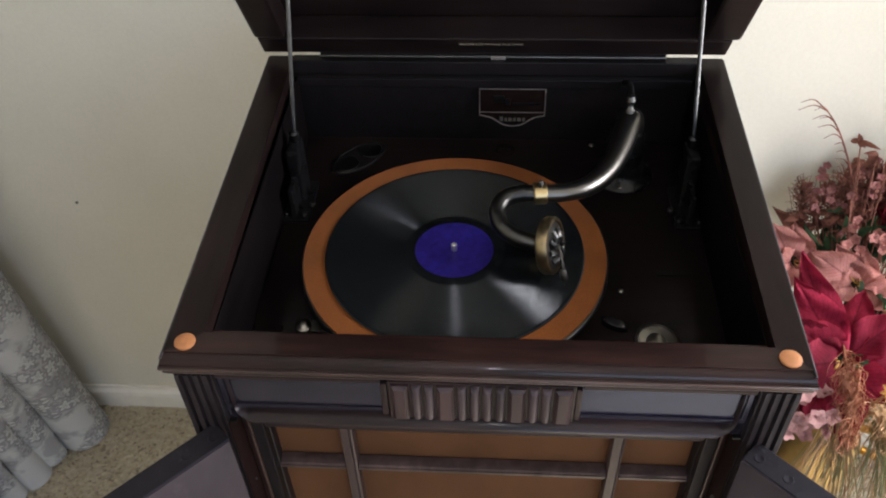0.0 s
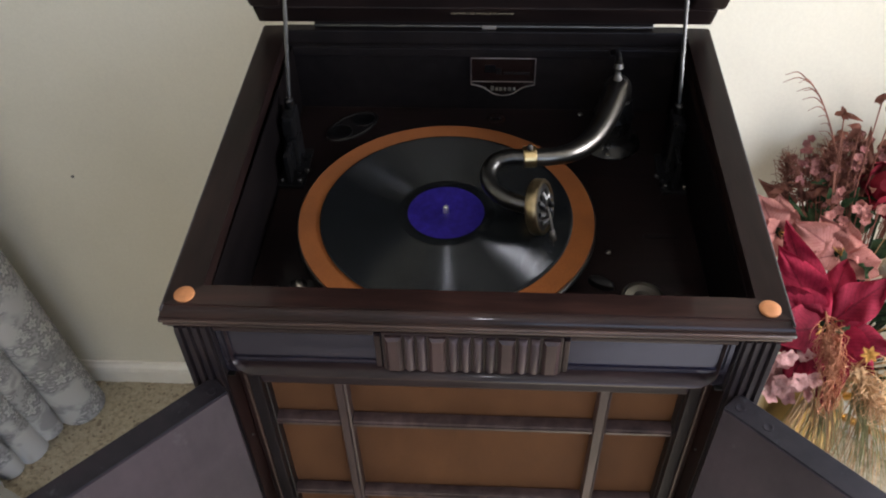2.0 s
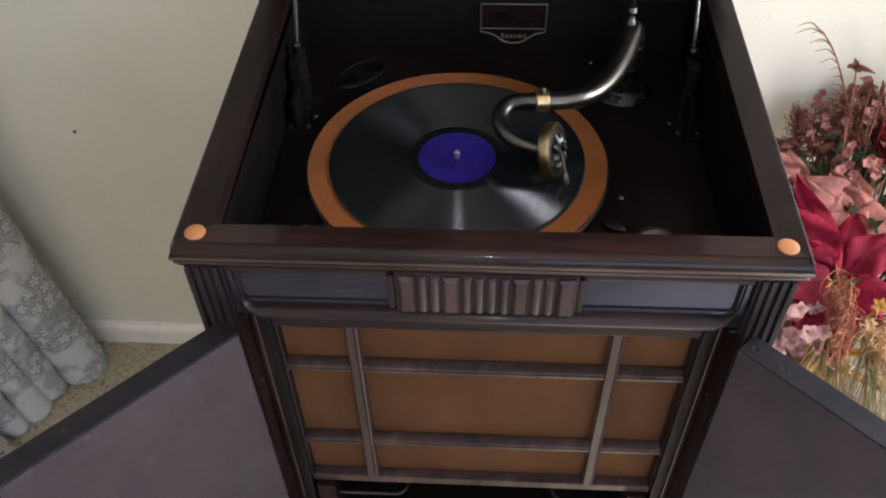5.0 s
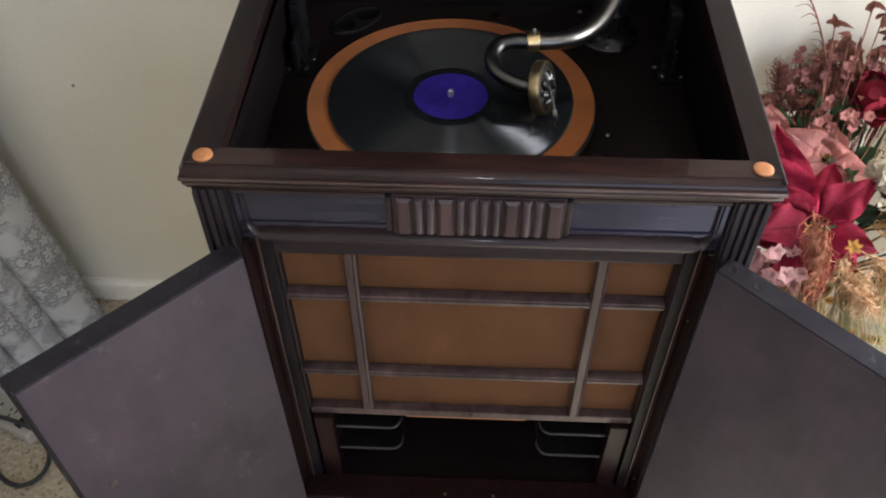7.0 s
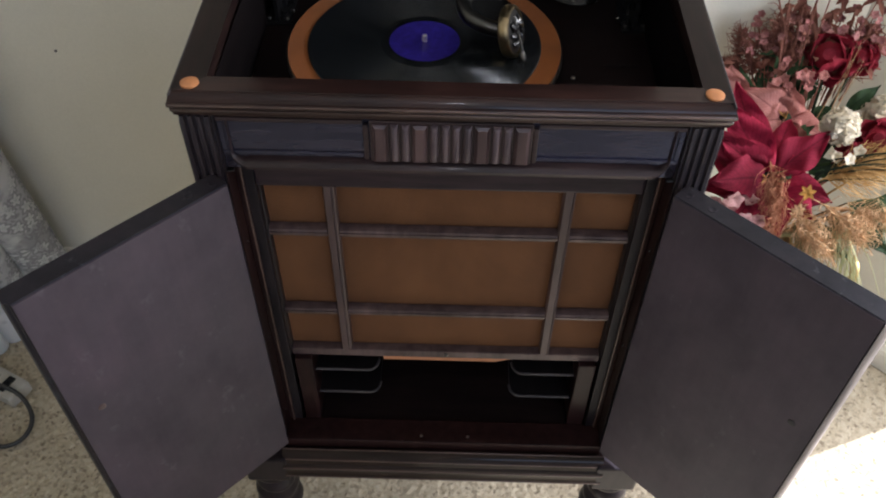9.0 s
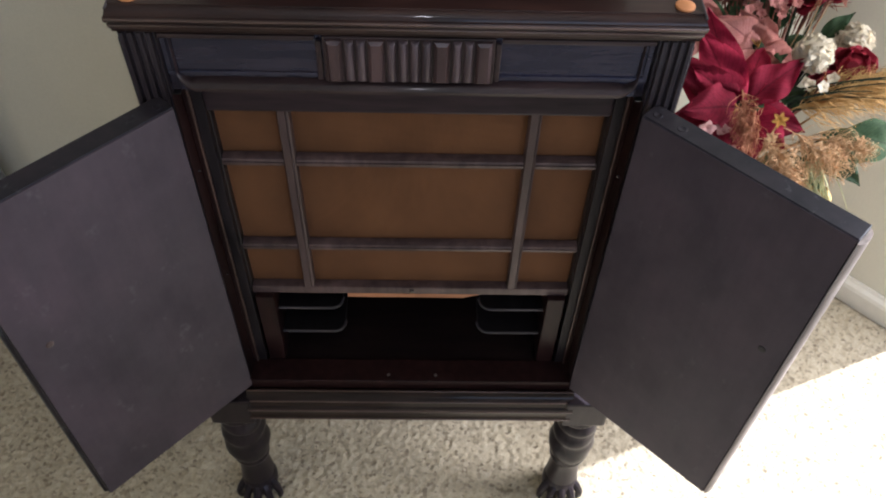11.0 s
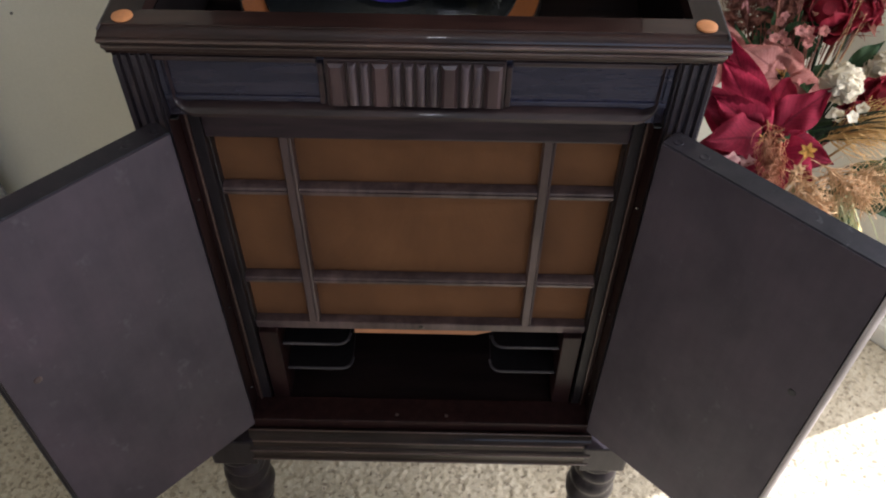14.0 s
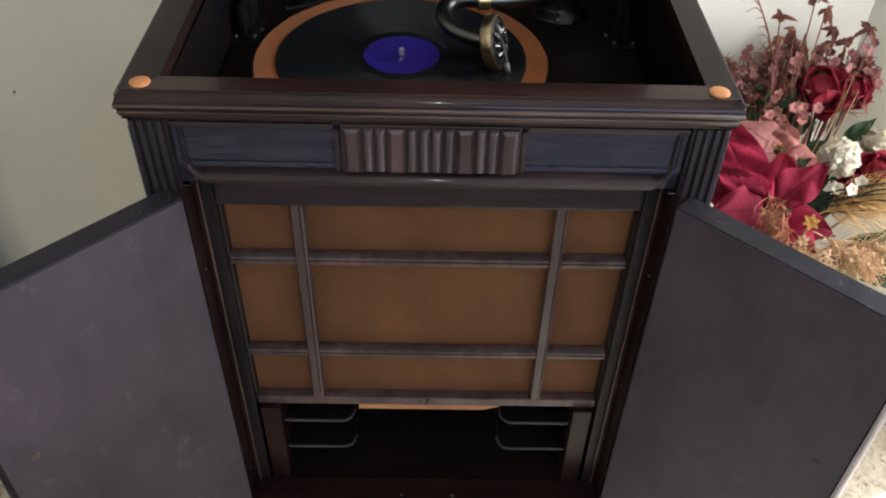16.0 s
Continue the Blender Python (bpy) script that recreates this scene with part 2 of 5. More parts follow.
def record_material():
    """Shellac whose V-shaped grooves, a third of a millimetre apart, lean the surface to and from the spindle."""
    m, n, l, b = material("shellac", 0.115, spec=0.155)
    b.inputs["Base Color"].default_value = (0.005, 0.006, 0.007, 1)
    tc = n.new("ShaderNodeTexCoord")
    flat = n.new("ShaderNodeVectorMath")
    flat.operation = "MULTIPLY"
    flat.inputs[1].default_value = (1, 1, 0)
    l.new(tc.outputs["Object"], flat.inputs[0])
    length = n.new("ShaderNodeVectorMath")
    length.operation = "LENGTH"
    l.new(flat.outputs[0], length.inputs[0])
    radial = n.new("ShaderNodeVectorMath")
    radial.operation = "NORMALIZE"
    l.new(flat.outputs[0], radial.inputs[0])
    wave = math_node(n, l, "SINE", math_node(n, l, "MULTIPLY", length.outputs["Value"], 2 * math.pi / 0.00034))
    wave = math_node(n, l, "MULTIPLY", wave, 1.6)
    wave = math_node(n, l, "MAXIMUM", math_node(n, l, "MINIMUM", wave, 1.0), -1.0)
    slope = math_node(n, l, "MULTIPLY", wave, 0.95)
    lean = n.new("ShaderNodeVectorMath")
    lean.operation = "SCALE"
    l.new(radial.outputs[0], lean.inputs[0])
    l.new(slope, lean.inputs["Scale"])
    up = n.new("ShaderNodeVectorMath")
    up.operation = "ADD"
    up.inputs[1].default_value = (0, 0, 1)
    l.new(lean.outputs[0], up.inputs[0])
    nor = n.new("ShaderNodeVectorMath")
    nor.operation = "NORMALIZE"
    l.new(up.outputs[0], nor.inputs[0])
    g = n.new("ShaderNodeBsdfAnisotropic")
    g.inputs["Color"].default_value = (0.9, 0.93, 0.96, 1)
    g.inputs["Roughness"].default_value = 0.21
    l.new(nor.outputs[0], g.inputs["Normal"])
    x = n.new("ShaderNodeMixShader")
    x.inputs[0].default_value = 0.040
    l.new(b.outputs[0], x.inputs[1])
    l.new(g.outputs[0], x.inputs[2])
    l.new(x.outputs[0], n["Material Output"].inputs["Surface"])
    return m


def smooth_shellac():
    return plain("smooth_shellac", (0.006, 0.007, 0.008), 0.25, 0, 0.2, 40, spec=0.4)


def label_material():
    m, n, l, b = material("record_label", 0.4, spec=0.3)
    f = noise_tex(n, l, coords(n, l), 140, 4)
    l.new(ramp(n, l, f, [(0.35, (0.014, 0.009, 0.13)), (0.7, (0.030, 0.019, 0.22))]), b.inputs["Base Color"])
    return m


def cloth_material():
    m, n, l, b = material("grille_cloth", 0.85, spec=0.2)
    v = coords(n, l)
    wx = n.new("ShaderNodeTexWave")
    wx.bands_direction = "X"
    wx.inputs["Scale"].default_value = 260
    l.new(v, wx.inputs["Vector"])
    wz = n.new("ShaderNodeTexWave")
    wz.bands_direction = "Z"
    wz.inputs["Scale"].default_value = 260
    l.new(v, wz.inputs["Vector"])
    weave = mix(n, l, wx.outputs["Color"], wz.outputs["Color"], 0.5)
    age = noise_tex(n, l, coords(n, l, (1, 1, 0.5)), 14, 5)
    c = mix(n, l, ramp(n, l, weave, [(0.2, (0.076, 0.0330, 0.0140)), (0.8, (0.146, 0.067, 0.0290))]),
            ramp(n, l, age, [(0.3, (0.75, 0.72, 0.7)), (0.7, (1.12, 1.1, 1.05))]), 1.0, "MULTIPLY")
    l.new(c, b.inputs["Base Color"])
    bump(n, l, b, weave, 0.4, 0.0006)
    return m


def wall_material():
    m, n, l, b = material("painted_wall", 0.75, spec=0.3)
    f = noise_tex(n, l, coords(n, l), 2.5, 5)
    g = noise_tex(n, l, coords(n, l), 240, 4, 0.6)
    c = mix(n, l, ramp(n, l, f, [(0.3, (0.59, 0.567, 0.478)), (0.7, (0.65, 0.624, 0.53))]),
            ramp(n, l, g, [(0.3, (0.96, 0.96, 0.96)), (0.7, (1.02, 1.02, 1.02))]), 1.0, "MULTIPLY")
    l.new(c, b.inputs["Base Color"])
    bump(n, l, b, g, 0.12, 0.002)
    return m


def carpet_material():
    m, n, l, b = material("carpet", 0.95, spec=0.08)
    v = coords(n, l)
    vor = n.new("ShaderNodeTexVoronoi")
    vor.inputs["Scale"].default_value = 190
    l.new(v, vor.inputs["Vector"])
    sep = n.new("ShaderNodeSeparateColor")
    l.new(vor.outputs["Color"], sep.inputs["Color"])
    flecks = ramp(n, l, sep.outputs[0], [(0.0, (0.20, 0.165, 0.120)), (0.08, (0.29, 0.248, 0.178)), (0.35, (0.385, 0.335, 0.242)), (1.0, (0.455, 0.400, 0.298))])
    strands = noise_tex(n, l, v, 520, 3, 0.7)
    worn = noise_tex(n, l, v, 7, 5, 0.6)
    c = mix(n, l, flecks, ramp(n, l, strands, [(0.3, (0.80, 0.79, 0.77)), (0.7, (1.08, 1.08, 1.08))]), 1.0, "MULTIPLY")
    c = mix(n, l, c, ramp(n, l, worn, [(0.3, (0.82, 0.81, 0.80)), (0.7, (1.06, 1.06, 1.05))]), 1.0, "MULTIPLY")
    l.new(c, b.inputs["Base Color"])
    b.inputs["Sheen Weight"].default_value = 0.15
    bump(n, l, b, strands, 0.35, 0.002)
    return m


def carpet_ground_material():
    m, n, l, b = material("carpet_backing", 0.95, spec=0.1)
    f = noise_tex(n, l, coords(n, l), 260, 4, 0.7)
    l.new(ramp(n, l, f, [(0.35, (0.23, 0.192, 0.135)), (0.55, (0.32, 0.275, 0.195)), (0.7, (0.375, 0.325, 0.235))]), b.inputs["Base Color"])
    bump(n, l, b, f, 0.8, 0.006)
    return m


def lace_material():
    m, n, l, b = material("lace", 0.8, spec=0.2)
    v = coords(n, l, (1, 1, 1))
    warp = n.new("ShaderNodeTexNoise")
    warp.inputs["Scale"].default_value = 14
    l.new(v, warp.inputs["Vector"])
    add = n.new("ShaderNodeMix")
    add.data_type, add.blend_type = "RGBA", "LINEAR_LIGHT"
    add.inputs[0].default_value = 0.03
    l.new(v, add.inputs[6])
    l.new(warp.outputs["Color"], add.inputs[7])
    big = n.new("ShaderNodeTexVoronoi")
    big.inputs["Scale"].default_value = 16
    l.new(add.outputs[2], big.inputs["Vector"])
    rings = n.new("ShaderNodeMath")
    rings.operation = "SINE"
    k = n.new("ShaderNodeMath")
    k.operation = "MULTIPLY"
    k.inputs[1].default_value = 22
    l.new(big.outputs["Distance"], k.inputs[0])
    l.new(k.outputs[0], rings.inputs[0])
    absr = math_node(n, l, "ABSOLUTE", rings.outputs[0])
    scroll = ramp(n, l, absr, [(0.10, (0, 0, 0)), (0.26, (1, 1, 1))])
    # five-petalled blossoms about two centimetres across, on an open net
    cell = n.new("ShaderNodeTexVoronoi")
    cell.inputs["Scale"].default_value = 42
    cell.inputs["Randomness"].default_value = 0.8
    l.new(v, cell.inputs["Vector"])
    gap = n.new("ShaderNodeVectorMath")
    gap.operation = "SUBTRACT"
    l.new(v, gap.inputs[0])
    l.new(cell.outputs["Position"], gap.inputs[1])
    sx = n.new("ShaderNodeSeparateXYZ")
    l.new(gap.outputs[0], sx.inputs[0])
    ang = n.new("ShaderNodeMath")
    ang.operation = "ARCTAN2"
    l.new(sx.outputs[2], ang.inputs[0])
    l.new(sx.outputs[1], ang.inputs[1])
    lobe = math_node(n, l, "MULTIPLY", math_node(n, l, "COSINE", math_node(n, l, "MULTIPLY", ang.outputs[0], 5.0)), -0.13)
    reach = n.new("ShaderNodeMath")
    l.new(cell.outputs["Distance"], reach.inputs[0])
    l.new(lobe, reach.inputs[1])
    petal = ramp(n, l, reach.outputs[0], [(0.08, (0.35, 0.35, 0.35)), (0.13, (1, 1, 1)), (0.36, (1, 1, 1)), (0.41, (0, 0, 0)), (0.60, (0.1, 0.1, 0.1)), (0.66, (0.55, 0.55, 0.55))])
    web = petal
    mesh_area = ramp(n, l, noise_tex(n, l, v, 13, 3), [(0.56, (1, 1, 1)), (0.62, (0.45, 0.45, 0.45))])
    busy = ramp(n, l, noise_tex(n, l, v, 8.5, 2), [(0.46, (0, 0, 0)), (0.52, (1, 1, 1))])
    lines = mix(n, l, scroll, web, 0.85)
    white = n.new("ShaderNodeRGB")
    white.outputs[0].default_value = (1, 1, 1, 1)
    solid = mix(n, l, white.outputs[0], lines, busy)
    solid = mix(n, l, solid, mesh_area, 1.0, "MULTIPLY")
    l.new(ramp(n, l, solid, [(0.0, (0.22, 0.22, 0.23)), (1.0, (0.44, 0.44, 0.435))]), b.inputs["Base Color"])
    l.new(value_range(n, l, solid, 0.84, 1.0), b.inputs["Alpha"])
    bump(n, l, b, solid, 0.3, 0.002)
    return m


def petal_material(name, a, c, vein, rough=0.6, thin=0.28, crumple=0.45, veins=False):
    m, n, l, b = material(name, rough, spec=0.15)
    f = noise_tex(n, l, coords(n, l), 45, 5, 0.6)
    geo = n.new("ShaderNodeNewGeometry")
    oi = n.new("ShaderNodeObjectInfo")
    col = mix(n, l, ramp(n, l, f, [(0.32, a), (0.68, c)]), ramp(n, l, oi.outputs["Random"], [(0, (0.72, 0.72, 0.72)), (1, (1.1, 1.1, 1.1))]), 1.0, "MULTIPLY")
    fibres = noise_tex(n, l, coords(n, l), 420, 3, 0.6)
    col = mix(n, l, col, ramp(n, l, fibres, [(0.35, vein), (0.65, (1, 1, 1))]), 0.35, "MULTIPLY")
    col = mix(n, l, col, ramp(n, l, geo.outputs["Random Per Island"], [(0, (0.7, 0.7, 0.7)), (1, (1.12, 1.12, 1.12))]), 1.0, "MULTIPLY")
    if veins:
        # midrib and slanting side veins, laid out along each petal
        tc = n.new("ShaderNodeTexCoord")
        sep = n.new("ShaderNodeSeparateXYZ")
        l.new(tc.outputs["UV"], sep.inputs[0])
        off = math_node(n, l, "ABSOLUTE", sep.outputs[1])
        along = math_node(n, l, "MULTIPLY", sep.outputs[0], 46.0)
        slant = math_node(n, l, "MULTIPLY", off, -13.0)
        add = n.new("ShaderNodeMath")
        l.new(along, add.inputs[0])
        l.new(slant, add.inputs[1])
        rib = math_node(n, l, "POWER", math_node(n, l, "ABSOLUTE", math_node(n, l, "SINE", add.outputs[0])), 0.4)
        col = mix(n, l, col, ramp(n, l, rib, [(0.30, (0.62, 0.55, 0.58)), (0.75, (1, 1, 1))]), 0.7, "MULTIPLY")
        col = mix(n, l, col, ramp(n, l, off, [(0.02, (0.60, 0.55, 0.58)), (0.08, (1, 1, 1)), (0.8, (1, 1, 1)), (1.0, (1.25, 1.25, 1.2))]), 1.0, "MULTIPLY")
    l.new(col, b.inputs["Base Color"])
    tr = n.new("ShaderNodeBsdfTranslucent")
    l.new(col, tr.inputs["Color"])
    x = n.new("ShaderNodeMixShader")
    x.inputs[0].default_value = thin
    l.new(b.outputs[0], x.inputs[1])
    l.new(tr.outputs[0], x.inputs[2])
    l.new(x.outputs[0], n["Material Output"].inputs["Surface"])
    bump(n, l, b, fibres, crumple, 0.0012)
    return m


M_FELT, M_RECORD, M_LABEL = felt_material(), record_material(), label_material()
M_SHELLAC = smooth_shellac()
M_CLOTH, M_WALL = cloth_material(), wall_material()
M_CARPET, M_BACKING, M_LACE = carpet_material(), carpet_ground_material(), lace_material()
M_TRIM = plain("white_trim", (0.70, 0.67, 0.60), 0.4, 0, 0.05, 40)
M_CEIL = plain("white_ceiling", (0.75, 0.74, 0.70), 0.85, 0, 0.04, 20, 0.2)
M_REDP = petal_material("red_silk", (0.172, 0.008, 0.026), (0.300, 0.018, 0.047), (0.55, 0.4, 0.4), rough=0.8, veins=True)
M_PINKP = petal_material("pink_silk", (0.50, 0.205, 0.185), (0.66, 0.32, 0.275), (0.7, 0.5, 0.5), veins=True)
M_DUSTY = petal_material("dusty_pink_silk", (0.48, 0.25, 0.24), (0.68, 0.43, 0.40), (0.6, 0.4, 0.4))
M_MAROON = petal_material("maroon_silk", (0.20, 0.014, 0.026), (0.34, 0.030, 0.052), (0.5, 0.4, 0.4))
M_WHITEP = petal_material("white_silk", (0.78, 0.70, 0.54), (0.88, 0.82, 0.68), (0.96, 0.95, 0.92), 0.7, 0.5, 0.1)
M_LEAF = petal_material("green_silk", (0.030, 0.065, 0.030), (0.075, 0.125, 0.060), (0.5, 0.6, 0.5), veins=True)
M_FILLER = petal_material("mauve_filler", (0.34, 0.125, 0.130), (0.56, 0.29, 0.265), (0.6, 0.4, 0.4))
M_STRAW = petal_material("straw", (0.48, 0.30, 0.155), (0.71, 0.50, 0.305), (0.7, 0.6, 0.4), 0.75)
M_GREENSTRAW = petal_material("green_straw", (0.36, 0.36, 0.18), (0.55, 0.55, 0.34), (0.7, 0.7, 0.5), 0.75)
M_MUSTARD = petal_material("mustard_plume", (0.50, 0.29, 0.10), (0.68, 0.45, 0.19), (0.7, 0.6, 0.4), 0.8)
M_BROWN = petal_material("dry_brown", (0.165, 0.066, 0.048), (0.33, 0.148, 0.108), (0.6, 0.5, 0.4), 0.8)
M_RUST = petal_material("rust_grass", (0.34, 0.13, 0.07), (0.55, 0.27, 0.16), (0.6, 0.5, 0.4), 0.8)
M_YELLOW = petal_material("yellow_star", (0.50, 0.27, 0.06), (0.66, 0.40, 0.12), (0.8, 0.7, 0.5))


# ---------------- building helpers ----------------
def thing(name, base, label, category, group=""):
    e = new(name)
    e.empty_display_size = 0.05
    e.location = base
    return tagged(e, label, category, group)


def link_mesh(name, me, mat, parent, label=""):
    ob = new(name, me)
    if not me.materials:
        me.materials.append(mat)
    if parent is not None:
        ob.parent = parent
        if parent.parent is None:
            ob.matrix_parent_inverse = Matrix.Translation(-parent.location)
    if label:
        ob["label"] = label
    return ob


def part(name, bm, mat, parent=None, label="", smooth=False):
    bmesh.ops.recalc_face_normals(bm, faces=bm.faces)
    me = bpy.data.meshes.new(name)
    bm.to_mesh(me)
    bm.free()
    if smooth:
        me.polygons.foreach_set("use_smooth", [True] * len(me.polygons))
        me.set_sharp_from_angle(angle=radians(40))
    return link_mesh(name, me, mat, parent, label)


def box(x0, x1, y0, y1, z0, z1, bevel=0.0015, bm=None):
    bm = bm or bmesh.new()
    r = bmesh.ops.create_cube(bm, size=1)
    bmesh.ops.scale(bm, vec=(x1 - x0, y1 - y0, z1 - z0), verts=r["verts"])
    bmesh.ops.translate(bm, vec=((x0 + x1) / 2, (y0 + y1) / 2, (z0 + z1) / 2), verts=r["verts"])
    if bevel:
        es = list({e for v in r["verts"] for e in v.link_edges})
        bmesh.ops.bevel(bm, geom=es, offset=bevel, segments=2, affect="EDGES", profile=0.6)
    return bm


def sweep(loops, closed=True, caps=True, bm=None):
    """A skin over rings of equally many points."""
    bm = bm or bmesh.new()
    rings = [[bm.verts.new(p) for p in ring] for ring in loops]
    n = len(rings[0])
    for a, b in zip(rings, rings[1:]):
        for i in range(n if closed else n - 1):
            j = (i + 1) % n
            bm.faces.new((a[i], a[j], b[j], b[i]))
    if caps and closed:
        bm.faces.new(rings[0])
        bm.faces.new(list(reversed(rings[-1])))
    return bm


def moulding_x(profile, x0, x1, bm=None):
    """A closed profile of (y, z) drawn along x."""
    return sweep([[(x, y, z) for y, z in profile] for x in (x0, x1)], bm=bm)


def moulding_y(profile, y0, y1, bm=None):
    """A closed profile of (x, z) drawn along y."""
    return sweep([[(x, y, z) for x, z in profile] for y in (y0, y1)], bm=bm)


def lathe(profile, centre, axis=(0, 0, 1), seg=32, bm=None, caps=True):
    q = Vector((0, 0, 1)).rotation_difference(Vector(axis))
    c = Vector(centre)
    loops = []
    for r, z in profile:
        loops.append([c + q @ Vector((r * math.cos(2 * math.pi * i / seg), r * math.sin(2 * math.pi * i / seg), z)) for i in range(seg)])
    return sweep(loops, bm=bm, caps=caps)


def smooth_path(points, steps=6):
    """Catmull-Rom through the points."""
    p = [Vector(q) for q in points]
    p = [p[0] * 2 - p[1]] + p + [p[-1] * 2 - p[-2]]
    out = []
    for a, b, c, d in zip(p, p[1:], p[2:], p[3:]):
        for i in range(steps):
            t = i / steps
            out.append(0.5 * ((2 * b) + (c - a) * t + (2 * a - 5 * b + 4 * c - d) * t * t + (3 * b - a - 3 * c + d) * t ** 3))
    out.append(p[-2])
    return out


def tube(points, radius, seg=8, steps=6, bm=None, smooth_it=True):
    path = smooth_path(points, steps) if smooth_it else [Vector(q) for q in points]
    n = len(path)
    rad = radius if callable(radius) else (lambda t: radius)
    up = Vector((0.13, 0.21, 0.97))
    loops = []
    for i, c in enumerate(path):
        d = (path[min(i + 1, n - 1)] - path[max(i - 1, 0)]).normalized()
        u = (up - d * up.dot(d)).normalized()
        w = d.cross(u)
        up = u
        r = rad(i / (n - 1))
        loops.append([c + (u * math.cos(2 * math.pi * k / seg) + w * math.sin(2 * math.pi * k / seg)) * r for k in range(seg)])
    return sweep(loops, bm=bm)


def screw(at, parent, r=0.0035, axis=(0, 0, 1), mat=None, name="screw"):
    return part(name, lathe([(r, 0), (r, 0.0006), (r * 0.75, 0.0016), (r * 0.2, 0.002)], at, axis, 12), mat or M_NICKEL, parent, "", True)


# ---------------- the room ----------------
def wall_pieces(name, pieces, mat, label, category="wall"):
    bm = bmesh.new()
    for p in pieces:
        box(*p, bevel=0, bm=bm)
    return tagged(part(name, bm, mat), label, category, kind="structure")


BACK_Y = 0.607
wall_pieces("wall_north", [(-1.24, 0.74, BACK_Y, BACK_Y + 0.12, 0, 2.45)], M_WALL, "plain cream painted wall behind the phonograph")
wall_pieces("wall_west", [(-1.24, -1.12, -2.4, BACK_Y, 0, 2.45)], M_WALL, "plain cream painted side wall behind the lace curtain")
wall_pieces("wall_south", [(-1.24, 2.12, -2.52, -2.4, 0, 0.82), (-1.24, 2.12, -2.52, -2.4, 2.1, 2.45), (-1.24, 0.05, -2.52, -2.4, 0.82, 2.1), (1.95, 2.12, -2.52, -2.4, 0.82, 2.1)],
            M_WALL, "plain cream painted wall with an added window")
wall_pieces("wall_east", [(2.0, 2.12, -2.4, -0.70, 0, 2.45)], M_WALL, "plain cream painted wall")
bay = wall_pieces("wall_bay", [(0, 0.425, 0, 0.12, 0, 2.45), (0.425, 1.70, 0, 0.12, 1.84, 2.45), (1.70, 1.93, 0, 0.12, 0, 2.45)], M_WALL, "cream painted angled wall with a glazed door opening")
bay.matrix_world = Matrix.Translation((0.650, BACK_Y, 0)) @ Matrix.Rotation(radians(-45), 4, "Z")
floor = tagged(part("floor", box(-1.24, 2.12, -2.52, 0.75, -0.08, 0.0, 0), M_BACKING), "beige speckled plush carpet floor", "carpet", kind="structure")
outline = [(-1.24, -2.52), (2.12, -2.52), (2.12, -0.72), (0.70, 0.70), (-1.24, 0.73)]
tagged(part("ceiling", sweep([[(x, y, z) for x, y in outline] for z in (2.45, 2.55)]), M_CEIL), "plain white ceiling", "ceiling", kind="structure")

BASE_PROFILE = [(0.0, 0.0), (-0.013, 0.0), (-0.013, 0.038), (-0.011, 0.046), (-0.006, 0.052), (-0.004, 0.058), (0.0, 0.058)]
tagged(part("baseboard", moulding_x([(BACK_Y + y, z) for y, z in BASE_PROFILE], -1.12, 0.655), M_TRIM, None, "", False), "white painted wooden baseboard along the wall", "baseboard", kind="structure")
bb = tagged(part("baseboard", moulding_x(BASE_PROFILE, 0.0, 0.42), M_TRIM), "white painted wooden baseboard along the angled wall", "baseboard", kind="structure")
bb.matrix_world = bay.matrix_world.copy()
bb.location.z = 0.0005

# unseen window, added so that fill reaches the cabinet front and left wall
win = thing("added_window_1", (1.0, -2.4, 0.82), "white framed window added in the unseen wall behind", "window")
win["kind"] = "structure"
for x0, x1, z0, z1 in ((0.05, 0.10, 0.82, 2.1), (1.90, 1.95, 0.82, 2.1), (0.10, 1.90, 0.82, 0.87), (0.10, 1.90, 2.05, 2.1), (0.975, 1.025, 0.87, 2.05)):
    part("added_window_frame", box(x0, x1, -2.49, -2.43, z0, z1, 0.004), M_TRIM, win)
part("added_window_sill", box(0.0, 1.99, -2.43, -2.36, 0.795, 0.82, 0.004), M_TRIM, win)

nail = tagged(part("nail", lathe([(0.0024, 0), (0.0024, 0.002), (0.0012, 0.003)], (-0.666, BACK_Y, 0.546), (0, -1, 0), 12), M_NAIL), "small dark nail driven into the cream wall", "nail")

# ---------------- phonograph cabinet ----------------
TOP, HW = 0.92, 0.2485        # rim height, half width of the rim
DEPTH = 0.44
cab = thing("phonograph", (0, 0.2, 0), "dark mahogany floor-standing wind-up phonograph, lid raised and doors open", "phonograph")

# rim round the open top
RIM_B = 0.421
front_lip = [(0.031, 0.906), (0.031, TOP), (0.0105, TOP), (0.0102, 0.9186), (0.0082, 0.9184), (0.0050, 0.9168), (0.0030, 0.9140), (0.0027, 0.9128), (0.0008, 0.9125), (0.0, 0.9105), (0.0008, 0.9080), (0.0028, 0.906)]


def side_set(o, wide=0.0):
    return HW - (o * 0.35 if o < 0.02 else o - wide)       # the side moulding is steeper than the front one


